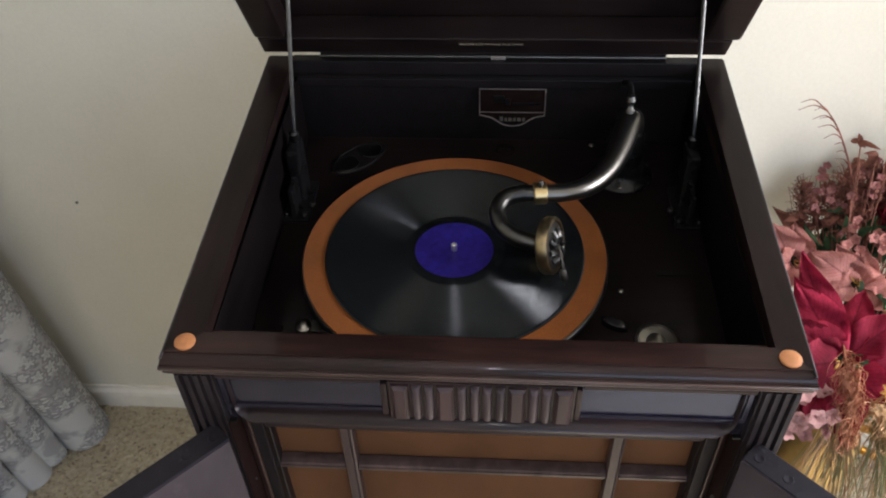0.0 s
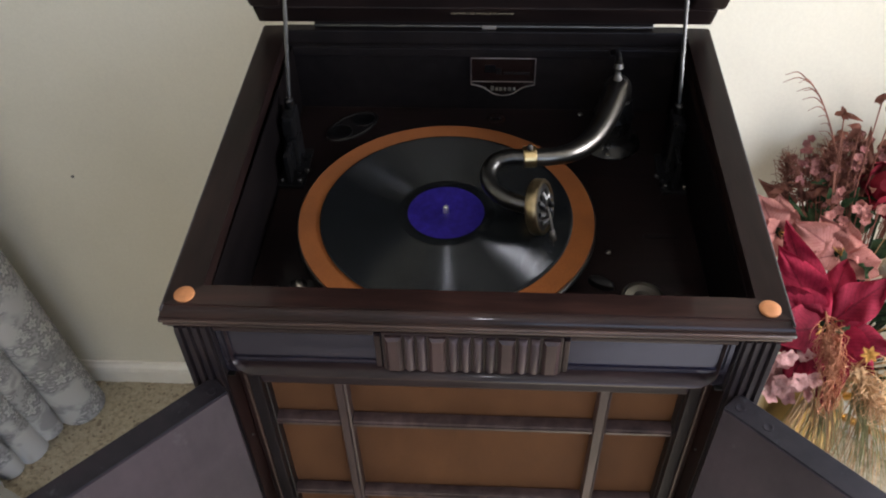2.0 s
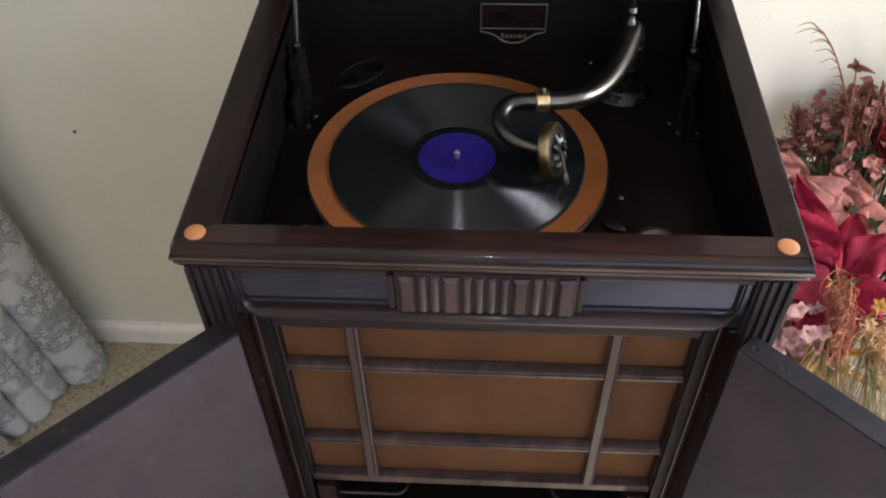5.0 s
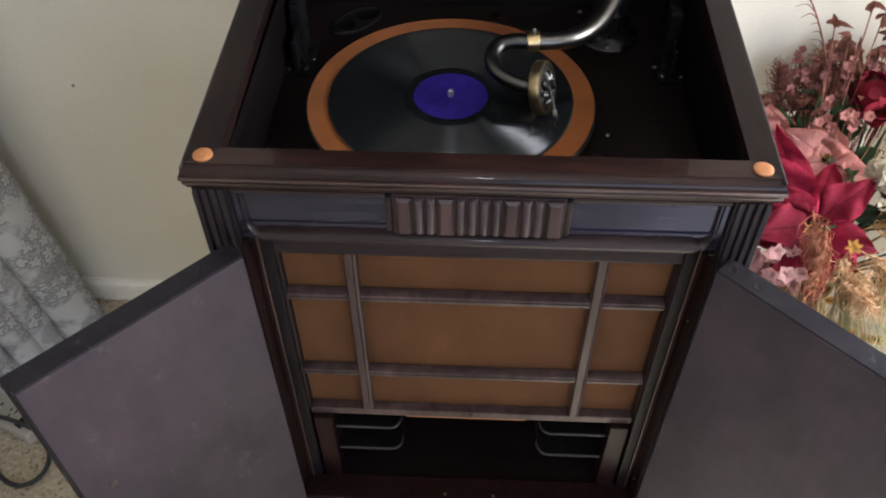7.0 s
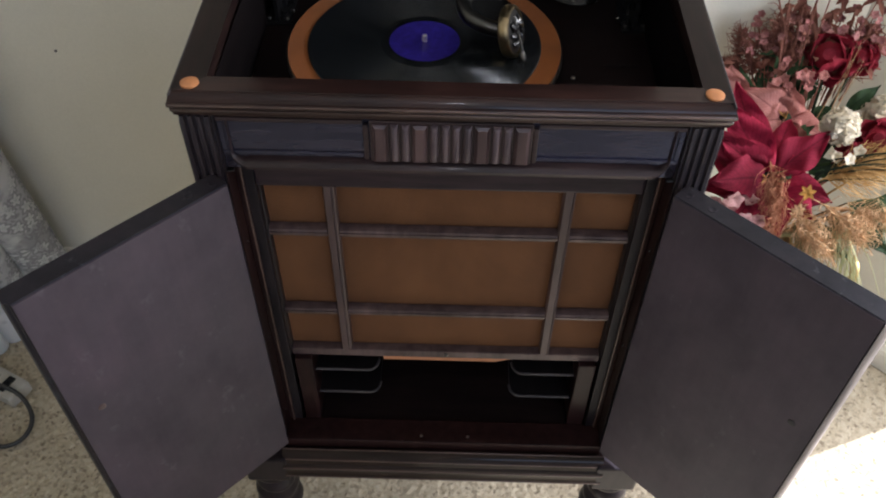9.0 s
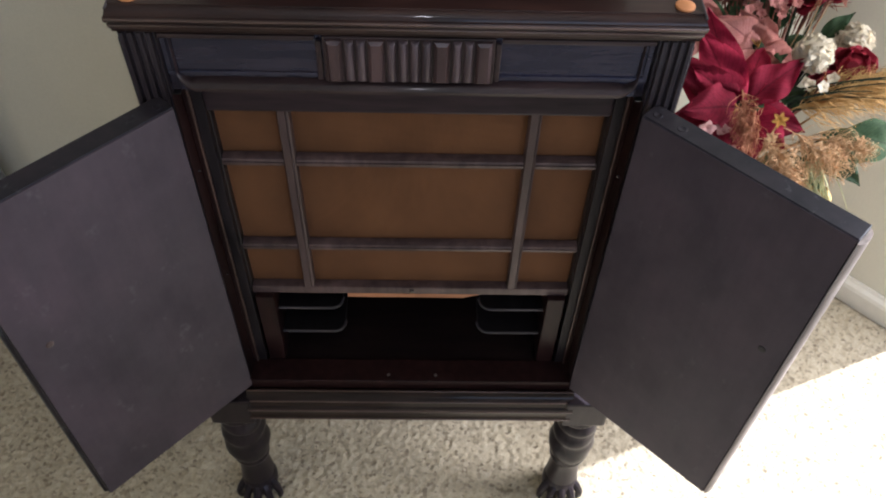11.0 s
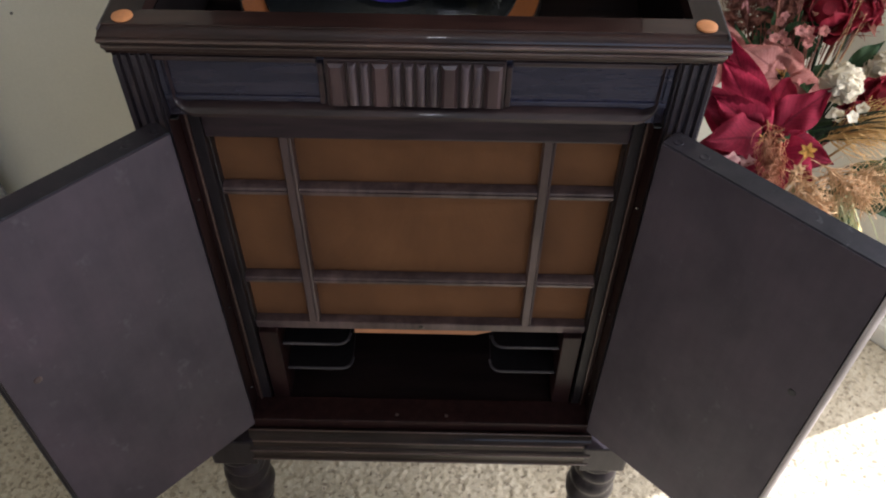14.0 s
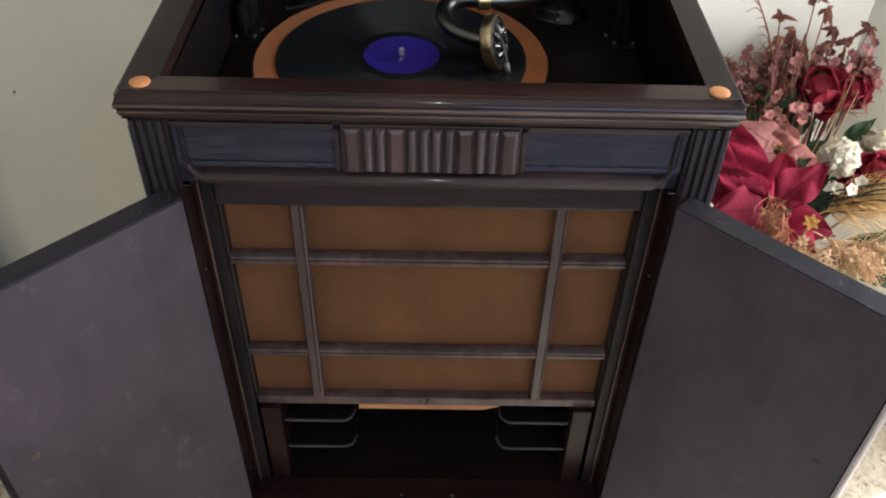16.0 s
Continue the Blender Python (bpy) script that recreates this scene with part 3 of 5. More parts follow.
FLARE = 0.0055       # the rim is that much wider at the back
stations = [lambda o, z: (-side_set(o) - FLARE, DEPTH, z), lambda o, z: (-side_set(o), o, z), lambda o, z: (side_set(o, 0.004), o, z), lambda o, z: (side_set(o, 0.002) + FLARE + 0.003, DEPTH, z)]
rim = [[f(o, z) for o, z in front_lip] for f in stations]          # mitred at the front corners
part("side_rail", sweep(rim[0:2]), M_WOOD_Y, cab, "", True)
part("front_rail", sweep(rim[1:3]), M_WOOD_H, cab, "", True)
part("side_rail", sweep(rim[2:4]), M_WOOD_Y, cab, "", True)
# worn outer edges, the light they reflect painted in as pale grey
for s, back in ((-1, HW + FLARE), (1, HW + FLARE + 0.003)):
    part("edge_bead", tube([(s * (HW - 0.0030), 0.004, 0.9190), (s * (back - 0.0030), DEPTH - 0.002, 0.9190)], 0.0011, 8, 1, smooth_it=False), M_WORN_GREY, cab, "", True)
part("back_rail", box(-0.2225, 0.2278, RIM_B + 0.004, DEPTH - 0.001, 0.906, TOP + 0.0022, 0.001), M_LINING, cab)
# rubbed beads along the front edge
for y, z, r, hw in ((0.0006, 0.9105, 0.0013, HW - 0.0004), (0.0040, 0.9032, 0.0012, 0.2472), (0.0076, 0.8986, 0.0009, 0.2470)):
    part("edge_bead", lathe([(r * 0.7, -hw), (r, -hw + 0.0005), (r, hw - 0.0005), (r * 0.7, hw)], (0, y, z), (1, 0, 0), 10), M_BEAD, cab, "", True)
# stepped moulding under the rim
under = [(0.0455, 0.905), (0.0045, 0.905), (0.0032, 0.9030), (0.0045, 0.9005), (0.0068, 0.8998), (0.0070, 0.8975), (0.0095, 0.8955), (0.0098, 0.8930), (0.0130, 0.8915), (0.0455, 0.8915)]
part("under_moulding", moulding_x(under, -0.2475, 0.2475), M_WOOD_H, cab, "", True)
under_s = [(0.2216, 0.905), (0.2470, 0.905), (0.2478, 0.902), (0.2465, 0.899), (0.2458, 0.897), (0.2455, 0.893), (0.244, 0.8915), (0.2216, 0.8915)]
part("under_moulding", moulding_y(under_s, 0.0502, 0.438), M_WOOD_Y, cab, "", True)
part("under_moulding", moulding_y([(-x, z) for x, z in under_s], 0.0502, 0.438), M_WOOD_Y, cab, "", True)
# sides, back, deck
for s in (-1, 1):
    wide = 0.004 if s > 0 else 0.0
    a, b = sorted((s * (0.2175 + wide), s * 0.2425))
    part("side_panel", box(a, b, 0.046, 0.42, 0.30, 0.8913, 0.001), M_WOOD_V, cab)
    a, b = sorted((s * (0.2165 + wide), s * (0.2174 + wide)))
    part("shaded_side_lining", box(a, b, 0.0456, 0.4198, 0.8221, 0.9058, 0), M_SIDE_SHADE, cab)
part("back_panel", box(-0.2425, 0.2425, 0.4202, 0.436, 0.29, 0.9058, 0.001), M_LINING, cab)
part("front_lining", box(-0.2174, 0.2214, 0.0315, 0.0455, 0.82, 0.8913, 0), M_WOOD_H, cab)
DECK = 0.822
part("motor_board", box(-0.2164, 0.2204, 0.0456, 0.42, 0.808, DECK, 0.0008), M_DECK, cab, "dark red-brown motor board")
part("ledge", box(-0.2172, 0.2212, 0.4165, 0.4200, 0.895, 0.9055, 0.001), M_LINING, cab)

# fluted corner posts
for s in (-1, 1):
    prof = [(0.2445, 0.044), (0.2445, 0.012)]
    for k in range(4):
        x = 0.2445 - 0.0075 * k
        prof += [(x - 0.0012, 0.0095), (x - 0.0046, 0.0095), (x - 0.0054, 0.0135), (x - 0.0068, 0.0135)]
    prof += [(0.2135, 0.0105), (0.2135, 0.044)]
    bm = sweep([[(s * x, y, z) for x, y in prof] for z in (0.30, 0.8913)])
    part("fluted_post", bm, M_POST, cab, "fluted corner post")
    for k in range(4):
        y0 = 0.012 + 0.0075 * k
        a, b = sorted((s * 0.2446, s * 0.2456))
        part("flute", box(a, b, y0, y0 + 0.004, 0.31, 0.885, 0.0005), M_POST, cab)

# frieze: two polished panels with a carved block between
part("frieze_board", box(-0.2132, 0.2132, 0.0165, 0.031, 0.826, 0.8913, 0.0005), M_PANEL, cab, "polished frieze panel")
for s in (-1, 1):
    a, b = sorted((s * 0.0802, s * 0.2128))
    part("panel_bead", box(a, b, 0.0125, 0.0164, 0.8845, 0.8890, 0.0012), M_LIP, cab)
    part("panel_bead", box(a, b, 0.0146, 0.0164, 0.8435, 0.8485, 0.0007), M_PANEL, cab)
    a, b = sorted((s * 0.2078, s * 0.2128))
    part("panel_bead", box(a, b, 0.0146, 0.0163, 0.8488, 0.8842, 0.0007), M_PANEL, cab)
for s in (-1, 1):
    a, b = sorted((s * 0.0750, s * 0.0800))
    part("panel_bead", box(a, b, 0.0122, 0.0164, 0.8432, 0.8842, 0.0012), M_LIP, cab)
part("carving_ground", box(-0.0735, 0.0745, 0.0105, 0.0163, 0.8430, 0.8905, 0.001), M_LIP, cab)
# carved block: broad bevelled tablets and half-round reeds in turn
x = -0.0708
for w in (0.0138, 0.0079, 0.0079, 0.0138, 0.0079, 0.0079, 0.0079, 0.0079, 0.0138, 0.0079, 0.0079, 0.0138):
    if w > 0.01:
        loops = [[(x + e, y, 0.8445 + e), (x + w - e, y, 0.8445 + e), (x + w - e, y, 0.8880 - e), (x + e, y, 0.8880 - e)] for e, y in ((0.0, 0.0110), (0.0002, 0.0082), (0.0028, 0.0056), (0.0030, 0.0056))]
        part("carved_tablet", sweep(loops), M_CARVE_RED, cab)
    else:
        loops = []
        for z, k in ((0.8450, 0.35), (0.8470, 0.85), (0.8490, 1.0), (0.8845, 1.0), (0.8862, 0.85), (0.8878, 0.35)):
            loops.append([(x + w / 2 - w / 2 * math.cos(math.pi * i / 8), 0.0108 - 0.0058 * k * math.sin(math.pi * i / 8) ** 0.8, z) for i in range(9)])
        part("carved_reed", sweep(loops), M_CARVE, cab, "", True)
    x += w + 0.0022

# lower lip of the frieze, its ends turned up
lip = [(0.031, 0.842), (0.014, 0.842), (0.010, 0.8400), (0.0075, 0.8385), (0.0058, 0.8360), (0.0062, 0.8335), (0.0085, 0.8325), (0.0088, 0.8300), (0.0115, 0.8280), (0.0135, 0.8262), (0.031, 0.8262)]
R_LIP, X_LIP, Z_LIP = 0.016, 0.2045, 0.8328
path = [(-X_LIP, 0.888, 1, 0, 0.14), (-X_LIP, 0.870, 1, 0, 0.14)]
for k in range(9):
    a = math.pi + math.pi / 2 * k / 8
    path.append((-X_LIP + R_LIP + R_LIP * math.cos(a), Z_LIP + R_LIP + R_LIP * math.sin(a), -math.cos(a), -math.sin(a), 0.16 + 0.84 * k / 8))
path += [(-x, z, -nx, nz, s) for x, z, nx, nz, s in reversed(path)]
loops = [[(x + nx * (z - Z_LIP) * s, 0.031 + (y - 0.031) * (0.72 + 0.28 * s), zz + nz * (z - Z_LIP) * s) for y, z in lip] for x, zz, nx, nz, s in path]
part("frieze_lip", sweep(loops), M_LIP, cab, "", True)

# opening: red stiles, grille frame, cloth, fretwork
for s in (-1, 1):
    a, b = sorted((s * 0.1945, s * 0.2051))
    part("stile", box(a, b, 0.034, 0.044, 0.345, 0.8233, 0.001), M_CHANNEL, cab)
    a, b = sorted((s * 0.2052, s * 0.2126))
    part("stile", box(a, b, 0.034, 0.044, 0.345, 0.8233, 0.001), M_RED, cab)
    a, b = sorted((s * 0.2127, s * 0.2134))
    part("hinge_leaf", box(a, b, 0.0110, 0.0438, 0.346, 0.8228, 0.0002), M_RED, cab)
    a, b = sorted((s * 0.2052, s * 0.2076))
    part("stile_bead", box(a, b, 0.0312, 0.0338, 0.346, 0.823, 0.0010), M_BEAD, cab)
    for z in (0.715, 0.548, 0.386):
        screw((s * 0.2127, 0.024, z), cab, 0.0014, (-s, 0, 0), M_NICKEL_DARK)
part("grille_head", box(-0.1942, 0.1942, 0.034, 0.050, 0.7855, 0.8260, 0.003), M_HEAD, cab)
grille = part("grille_cloth", box(-0.1942, 0.1942, 0.0560, 0.0600, 0.486, 0.8230, 0), M_CLOTH, cab, "brown woven grille cloth")
UP_BAR = [(-0.0062, 0.0), (-0.0062, -0.0095), (-0.0050, -0.0118), (0.0022, -0.0118), (0.0028, -0.0098), (0.0034, -0.0098), (0.0040, -0.0112), (0.0056, -0.0105), (0.0062, -0.0080), (0.0062, 0.0)]
CROSS_BAR = [(-0.0066, 0.0), (-0.0066, -0.0080), (-0.0050, -0.0112), (-0.0008, -0.0116), (-0.0003, -0.0096), (0.0003, -0.0096), (0.0009, -0.0112), (0.0032, -0.0104), (0.0046, -0.0070), (0.0046, 0.0)]


def upright(x, z0, z1, w=1.0, mat=M_FRET):
    return part("fret_bar", sweep([[(x + u * w, 0.0545 + v, z) for u, v in UP_BAR] for z in (z0, z1)]), mat, cab, "", True)


def level(z, x0, x1):
    return part("fret_bar", sweep([[(x, 0.0545 + v, z + u) for u, v in CROSS_BAR] for x in (x0, x1)]), M_FRET, cab, "", True)


for s in (-1, 1):
    upright(s * 0.1238, 0.4988, 0.795)
    upright(s * 0.1962, 0.4988, 0.795, 0.5, M_CHANNEL)
for z in (0.7100, 0.5745):
    level(z, -0.1175, 0.1175)
    level(z, -0.1930, -0.1301)
    level(z, 0.1301, 0.1930)
part("grille_rail", box(-0.1942, 0.1942, 0.0432, 0.0557, 0.4857, 0.4985, 0.0016), M_FRET, cab)
screw((0.001, 0.0432, 0.4920), cab, 0.0028, (0, -1, 0), M_NICKEL_DARK)
horn = sweep([[(-0.081, 0.0615, z), (0.066, 0.0615, z), (0.086, 0.0660, z), (0.086, 0.0755, z), (-0.074, 0.0755, z)] for z in (0.4545, 0.4850)])
part("horn_lip", horn, M_PALE, cab, "bare pale wooden horn edge")

# record compartment
for s in (-1, 1):
    a, b = sorted((s * 0.1690, s * 0.1912))
    part("side_block", box(a, b, 0.036, 0.07, 0.346, 0.4856, 0.0015), M_RED, cab)
    a, b = sorted((s * 0.1700, s * 0.1750))
    part("compartment_wall", box(a, b, 0.0702, 0.405, 0.346, 0.48, 0), M_DECK, cab)
    for z in (0.4450, 0.3930):
        pts = []
        for k in range(9):
            t = math.pi / 2 * k / 8
            pts.append((0.102 - 0.014 * math.sin(t), 0.050 + 0.014 * (1 - math.cos(t))))
        outline = [(0.1688, 0.050)] + pts + [(0.088, 0.25), (0.1688, 0.25)]
        bm = sweep([[(s * px, py, zz) for px, py in outline] for zz in (z - 0.0015, z + 0.0015)])
        sh = part("record_shelf", bm, M_LINING, cab, "thin dark record shelf with a worn pale edge")
        edge = [(s * 0.1686, 0.0492, z + 0.0015)] + [(s * px, py - 0.0008, z + 0.0015) for px, py in pts] + [(s * 0.0872, 0.0665, z + 0.0012)]
        part("shelf_edge", tube(edge, 0.0017, 6, 1, smooth_it=False), M_WORN_GREY, sh, "", True)
part("compartment_floor", box(-0.1698, 0.1698, 0.0368, 0.405, 0.340, 0.3445, 0), M_DECK, cab)
part("compartment_back", box(-0.1698, 0.1698, 0.4052, 0.410, 0.340, 0.48, 0), M_DECK, cab)
part("compartment_top", box(-0.1698, 0.1698, 0.0760, 0.405, 0.4800, 0.4850, 0), M_DECK, cab)
part("sill", box(-0.2132, 0.2132, 0.0015, 0.0366, 0.325, 0.3475, 0.0015), M_RED, cab)
for x in (-0.030, 0.033):
    screw((x, 0.0115, 0.3475), cab, 0.0022)

# base moulding
base_prof = [(0.06, 0.3245), (0.002, 0.3245), (-0.001, 0.332), (-0.004, 0.3335), (-0.006, 0.331), (-0.007, 0.3255), (-0.0105, 0.3225), (-0.0135, 0.3205), (-0.0145, 0.315),
             (-0.0155, 0.310), (-0.0185, 0.308), (-0.0195, 0.304), (-0.0185, 0.300), (-0.0175, 0.298), (-0.0175, 0.286), (-0.0185, 0.2845), (-0.0185, 0.279), (-0.0160, 0.2785), (-0.0145, 0.275), (0.06, 0.275)]
part("base_moulding", moulding_x(base_prof, -0.2200, 0.2200), M_BASE, cab, "", True)
# pale beads: the base ridges' highlights put into their colour
for y, z, r in ((-0.0050, 0.3328, 0.0012), (-0.0136, 0.3192, 0.0013), (-0.0190, 0.3042, 0.0015), (-0.0182, 0.2815, 0.0013)):
    part("edge_bead", lathe([(r * 0.7, -0.2195), (r, -0.219), (r, 0.219), (r * 0.7, 0.2195)], (0, y, z), (1, 0, 0), 10), M_BEAD, cab, "", True)
side_base = [(0.20, 0.32), (0.243, 0.32), (0.247, 0.312), (0.251, 0.305), (0.251, 0.290), (0.249, 0.280), (0.247, 0.268), (0.20, 0.268)]
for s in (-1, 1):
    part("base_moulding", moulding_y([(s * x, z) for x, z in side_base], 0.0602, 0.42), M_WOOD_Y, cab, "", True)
part("base_board", box(-0.2, 0.2, 0.0605, 0.43, 0.27, 0.318, 0), M_BASE, cab)


def leg(cx, cy):
    """A turned and twisted leg that ends in a carved paw."""
    knots = [(0.264, 0.0290), (0.258, 0.0305), (0.252, 0.0295), (0.247, 0.0262), (0.243, 0.0275), (0.236, 0.0300), (0.229, 0.0300), (0.222, 0.0272), (0.218, 0.0270), (0.211, 0.0302), (0.203, 0.0318), (0.196, 0.0305), (0.190, 0.0285),
             (0.184, 0.0300), (0.174, 0.0325), (0.162, 0.0330), (0.150, 0.0318), (0.140, 0.0285), (0.133, 0.0262), (0.129, 0.0275), (0.125, 0.0272), (0.121, 0.0235), (0.110, 0.0222), (0.095, 0.0225), (0.080, 0.0238), (0.066, 0.0250), (0.058, 0.0260)]
    seg = 24
    loops = []
    for z, r in knots:
        ring = []
        for i in range(seg):
            a = 2 * math.pi * i / seg
            tw = 0.0 if z > 0.255 or z < 0.135 else 1.0
            rr = r * (1 + 0.045 * tw * math.cos(2 * a + (z - 0.13) * 150))
            ring.append((cx + rr * math.cos(a), cy + rr * math.sin(a), z))
        loops.append(ring)
    lg = part("leg", sweep(loops), M_LEG, cab, "turned leg with a twisted bulb", True)
    part("leg_block", box(cx - 0.030, cx + 0.030, cy - 0.030, cy + 0.030, 0.2625, 0.322, 0.004), M_LEG, lg)
    bm = lathe([(0.020, 0.062), (0.0255, 0.054), (0.0285, 0.040), (0.028, 0.026), (0.024, 0.012), (0.018, 0.004)], (cx, cy, 0), (0, 0, 1), 20)
    part("paw", bm, M_LEG, lg, "carved paw foot", True)
    for k in range(5):
        a = -math.pi / 2 + (k - 2) * 0.52
        d = Vector((math.cos(a), math.sin(a), 0))
        c = Vector((cx, cy, 0))
        part("toe", tube([c + d * 0.017 + Vector((0, 0, 0.046)), c + d * 0.029 + Vector((0, 0, 0.036)), c + d * 0.037 + Vector((0, 0, 0.019)), c + d * 0.036 + Vector((0, 0, 0.004))],
                         lambda t: 0.0078 - 0.003 * t, 8, 4), M_LEG, lg, "", True)
    return lg


for s in (-1, 1):
    leg(0.2405 if s > 0 else -0.2450, 0.012)
    leg(s * 0.2370, 0.408)


# doors, swung open
def door(s, hinge, outer):
    a, b = Vector((*hinge, 0)), Vector((*outer, 0))
    d = (b - a).normalized()
    n = Vector((-d.y, d.x, 0)) * (-s)          # away from the opening
    n = n if n.y > 0 else -n
    a, b = a - n * 0.0035, b - n * 0.0035
    w, th, z0, z1 = (b - a).length, 0.0232, 0.3435, 0.8215
    w -= 0.0020 if s > 0 else 0.0
    prof = [(0.0, 0.0), (w, 0.0), (w, th), (0.0, th)] if s > 0 else [(0.0, 0.0), (w, 0.0), (w, 0.004), (w + 0.0035, 0.006), (w + 0.0035, th - 0.003), (w + 0.001, th), (0.0, th)]
    bm = sweep([[a + d * u + n * v + Vector((0, 0, z)) for u, v in prof] for z in (z0, z1)])
    bmesh.ops.recalc_face_normals(bm, faces=bm.faces)
    bmesh.ops.bevel(bm, geom=list(bm.edges), offset=0.0008, segments=1, affect="EDGES")
    dr = part("door", bm, M_DOOR_EDGE, cab, "open cabinet door, dull purplish brown inside")
    face = sweep([[a + d * u - n * 0.0012 * k + Vector((0, 0, z)) for u, z in ((0.0012, z0 + 0.0012), (w - 0.0012, z0 + 0.0012), (w - 0.0012, z1 - 0.0012), (0.0012, z1 - 0.0012))] for k in (-0.2, 1)])
    part("inner_face", face, M_DOOR, dr)
    # sun glare along this door's outer edge, painted as a pale bead
    if s > 0:
        r = th / 2 + 0.0004
        ring = [(w + 0.0003 + r * 0.45 * math.cos(q), th / 2 - 0.0006 + r * math.sin(q)) for q in np.linspace(-math.pi / 2, math.pi / 2, 13)]
        edge = sweep([[a + d * u + n * v + Vector((0, 0, z)) for u, v in ring] for z in (z0 + 0.001, z1 - 0.004)])
        part("glare_bead", edge, M_EDGE_GLARE, dr, "rounded closing edge, sun glare painted pale", True)
    # hinge pins on the top and knuckles on the edge
    for u in (0.036, 0.010):
        c = a + d * u + n * 0.010 + Vector((0, 0, z1))
        part("pivot", lathe([(0.0045, 0), (0.0043, 0.0003), (0.0032, 0.0004), (0.0026, 0.0001)], c, (0, 0, 1), 16), M_DOOR_EDGE, dr, "", True)
    part("hinge_plate", box(*sorted((s * 0.2065, s * 0.2135)), 0.014, 0.0328, z1 + 0.0004, z1 + 0.0019, 0.0004), M_NICKEL_DARK, dr)
    for z in (0.39, 0.555, 0.66, 0.79):
        c = a + n * 0.004 + d * 0.0004
        part("hinge_knuckle", lathe([(0.0018, -0.012), (0.0022, -0.010), (0.0022, 0.010), (0.0018, 0.012)], c + Vector((0, 0, z)), (0, 0, 1), 10), M_BLACK, dr, "", True)
    c = a + d * 0.187 - n * 0.0012 + Vector((0, 0, 0.640))
    part("catch_mark", lathe([(0.0042, -0.0003), (0.0042, 0.0003), (0.003, 0.0008), (0.001, 0.0006)], c, -n, 12), M_STONE_HOLE if s > 0 else M_FRET, dr, "", True)
    return dr


door(-1, (-0.2122, 0.0005), (-0.3620, -0.1525))
door(1, (0.2135, -0.0005), (0.3660, -0.1480))

# lid, hinged at the back and leaning forward on two rods
LEAN_F = radians(31)
HINGE = Vector((0, 0.4335, 0.926))
up_l = Vector((0, -math.sin(LEAN_F), math.cos(LEAN_F)))
out_l = Vector((0, math.cos(LEAN_F), math.sin(LEAN_F)))


def lid_bm(x0, x1, u0, u1, v0, v1, bevel=0.002):
    bm = box(x0, x1, v0, v1, u0, u1, bevel)
    m = Matrix.Translation(HINGE) @ Matrix((( 1, 0, 0), (0, out_l.y, up_l.y), (0, out_l.z, up_l.z))).to_4x4()
    bmesh.ops.transform(bm, matrix=m, verts=bm.verts)
    return bm


lid = part("lid", lid_bm(-0.2515, 0.2560, 0.006, 0.435, 0.030, 0.046, 0.006), M_DECK, cab, "raised dark mahogany lid")
part("lid_rim", lid_bm(-0.2540, 0.2540, 0.0030, 0.0340, 0.0, 0.0298, 0.0022), M_DECK, lid)
part("lid_rim", lid_bm(-0.2565, 0.2610, 0.415, 0.436, 0.0, 0.0298, 0.004), M_DECK, lid)
for s in (-1, 1):
    a, b = sorted((s * 0.2225, s * (0.2565 if s < 0 else 0.2610)))
    part("lid_rim", lid_bm(a, b, 0.0341, 0.4148, 0.0, 0.0298, 0.004), M_DECK, lid)
    a, b = sorted((s * (0.2566 if s < 0 else 0.2611), s * (0.2580 if s < 0 else 0.2625)))
    part("lid_bead", lid_bm(a, b, 0.034, 0.43, 0.004, 0.010, 0.001), M_WOOD_V, lid)
part("piano_hinge", lathe([(0.0012, -0.191), (0.0014, -0.190), (0.0014, 0.190), (0.0012, 0.191)], (0, 0.4318, 0.9252), (1, 0, 0), 12), M_STEEL, cab, "long dark steel lid hinge", True)
part("hinge_leaf", box(-0.191, 0.191, 0.4332, 0.4362, 0.9185, 0.9335, 0.0003), M_LINING, cab)
part("hinge_tab", box(0.000, 0.016, 0.4296, 0.4312, 0.9225, 0.9268, 0.0005), M_SILVER, cab)
text = bpy.data.curves.new("lid_text", "FONT")
text.body, text.size, text.align_x, text.extrude = "CLOSE LID WHILE PLAYING", 0.0056, "CENTER", 0.0001
tob = new("lid_text", text)
tob.data.materials.append(M_INK)
tob.parent = lid
tob.matrix_basis = Matrix.Translation(HINGE + up_l * 0.0235 - out_l * 0.0004) @ Matrix(((1, 0, 0), (0, up_l.y, -out_l.y), (0, up_l.z, -out_l.z))).to_4x4()
tob["label"] = "small gold lettering"

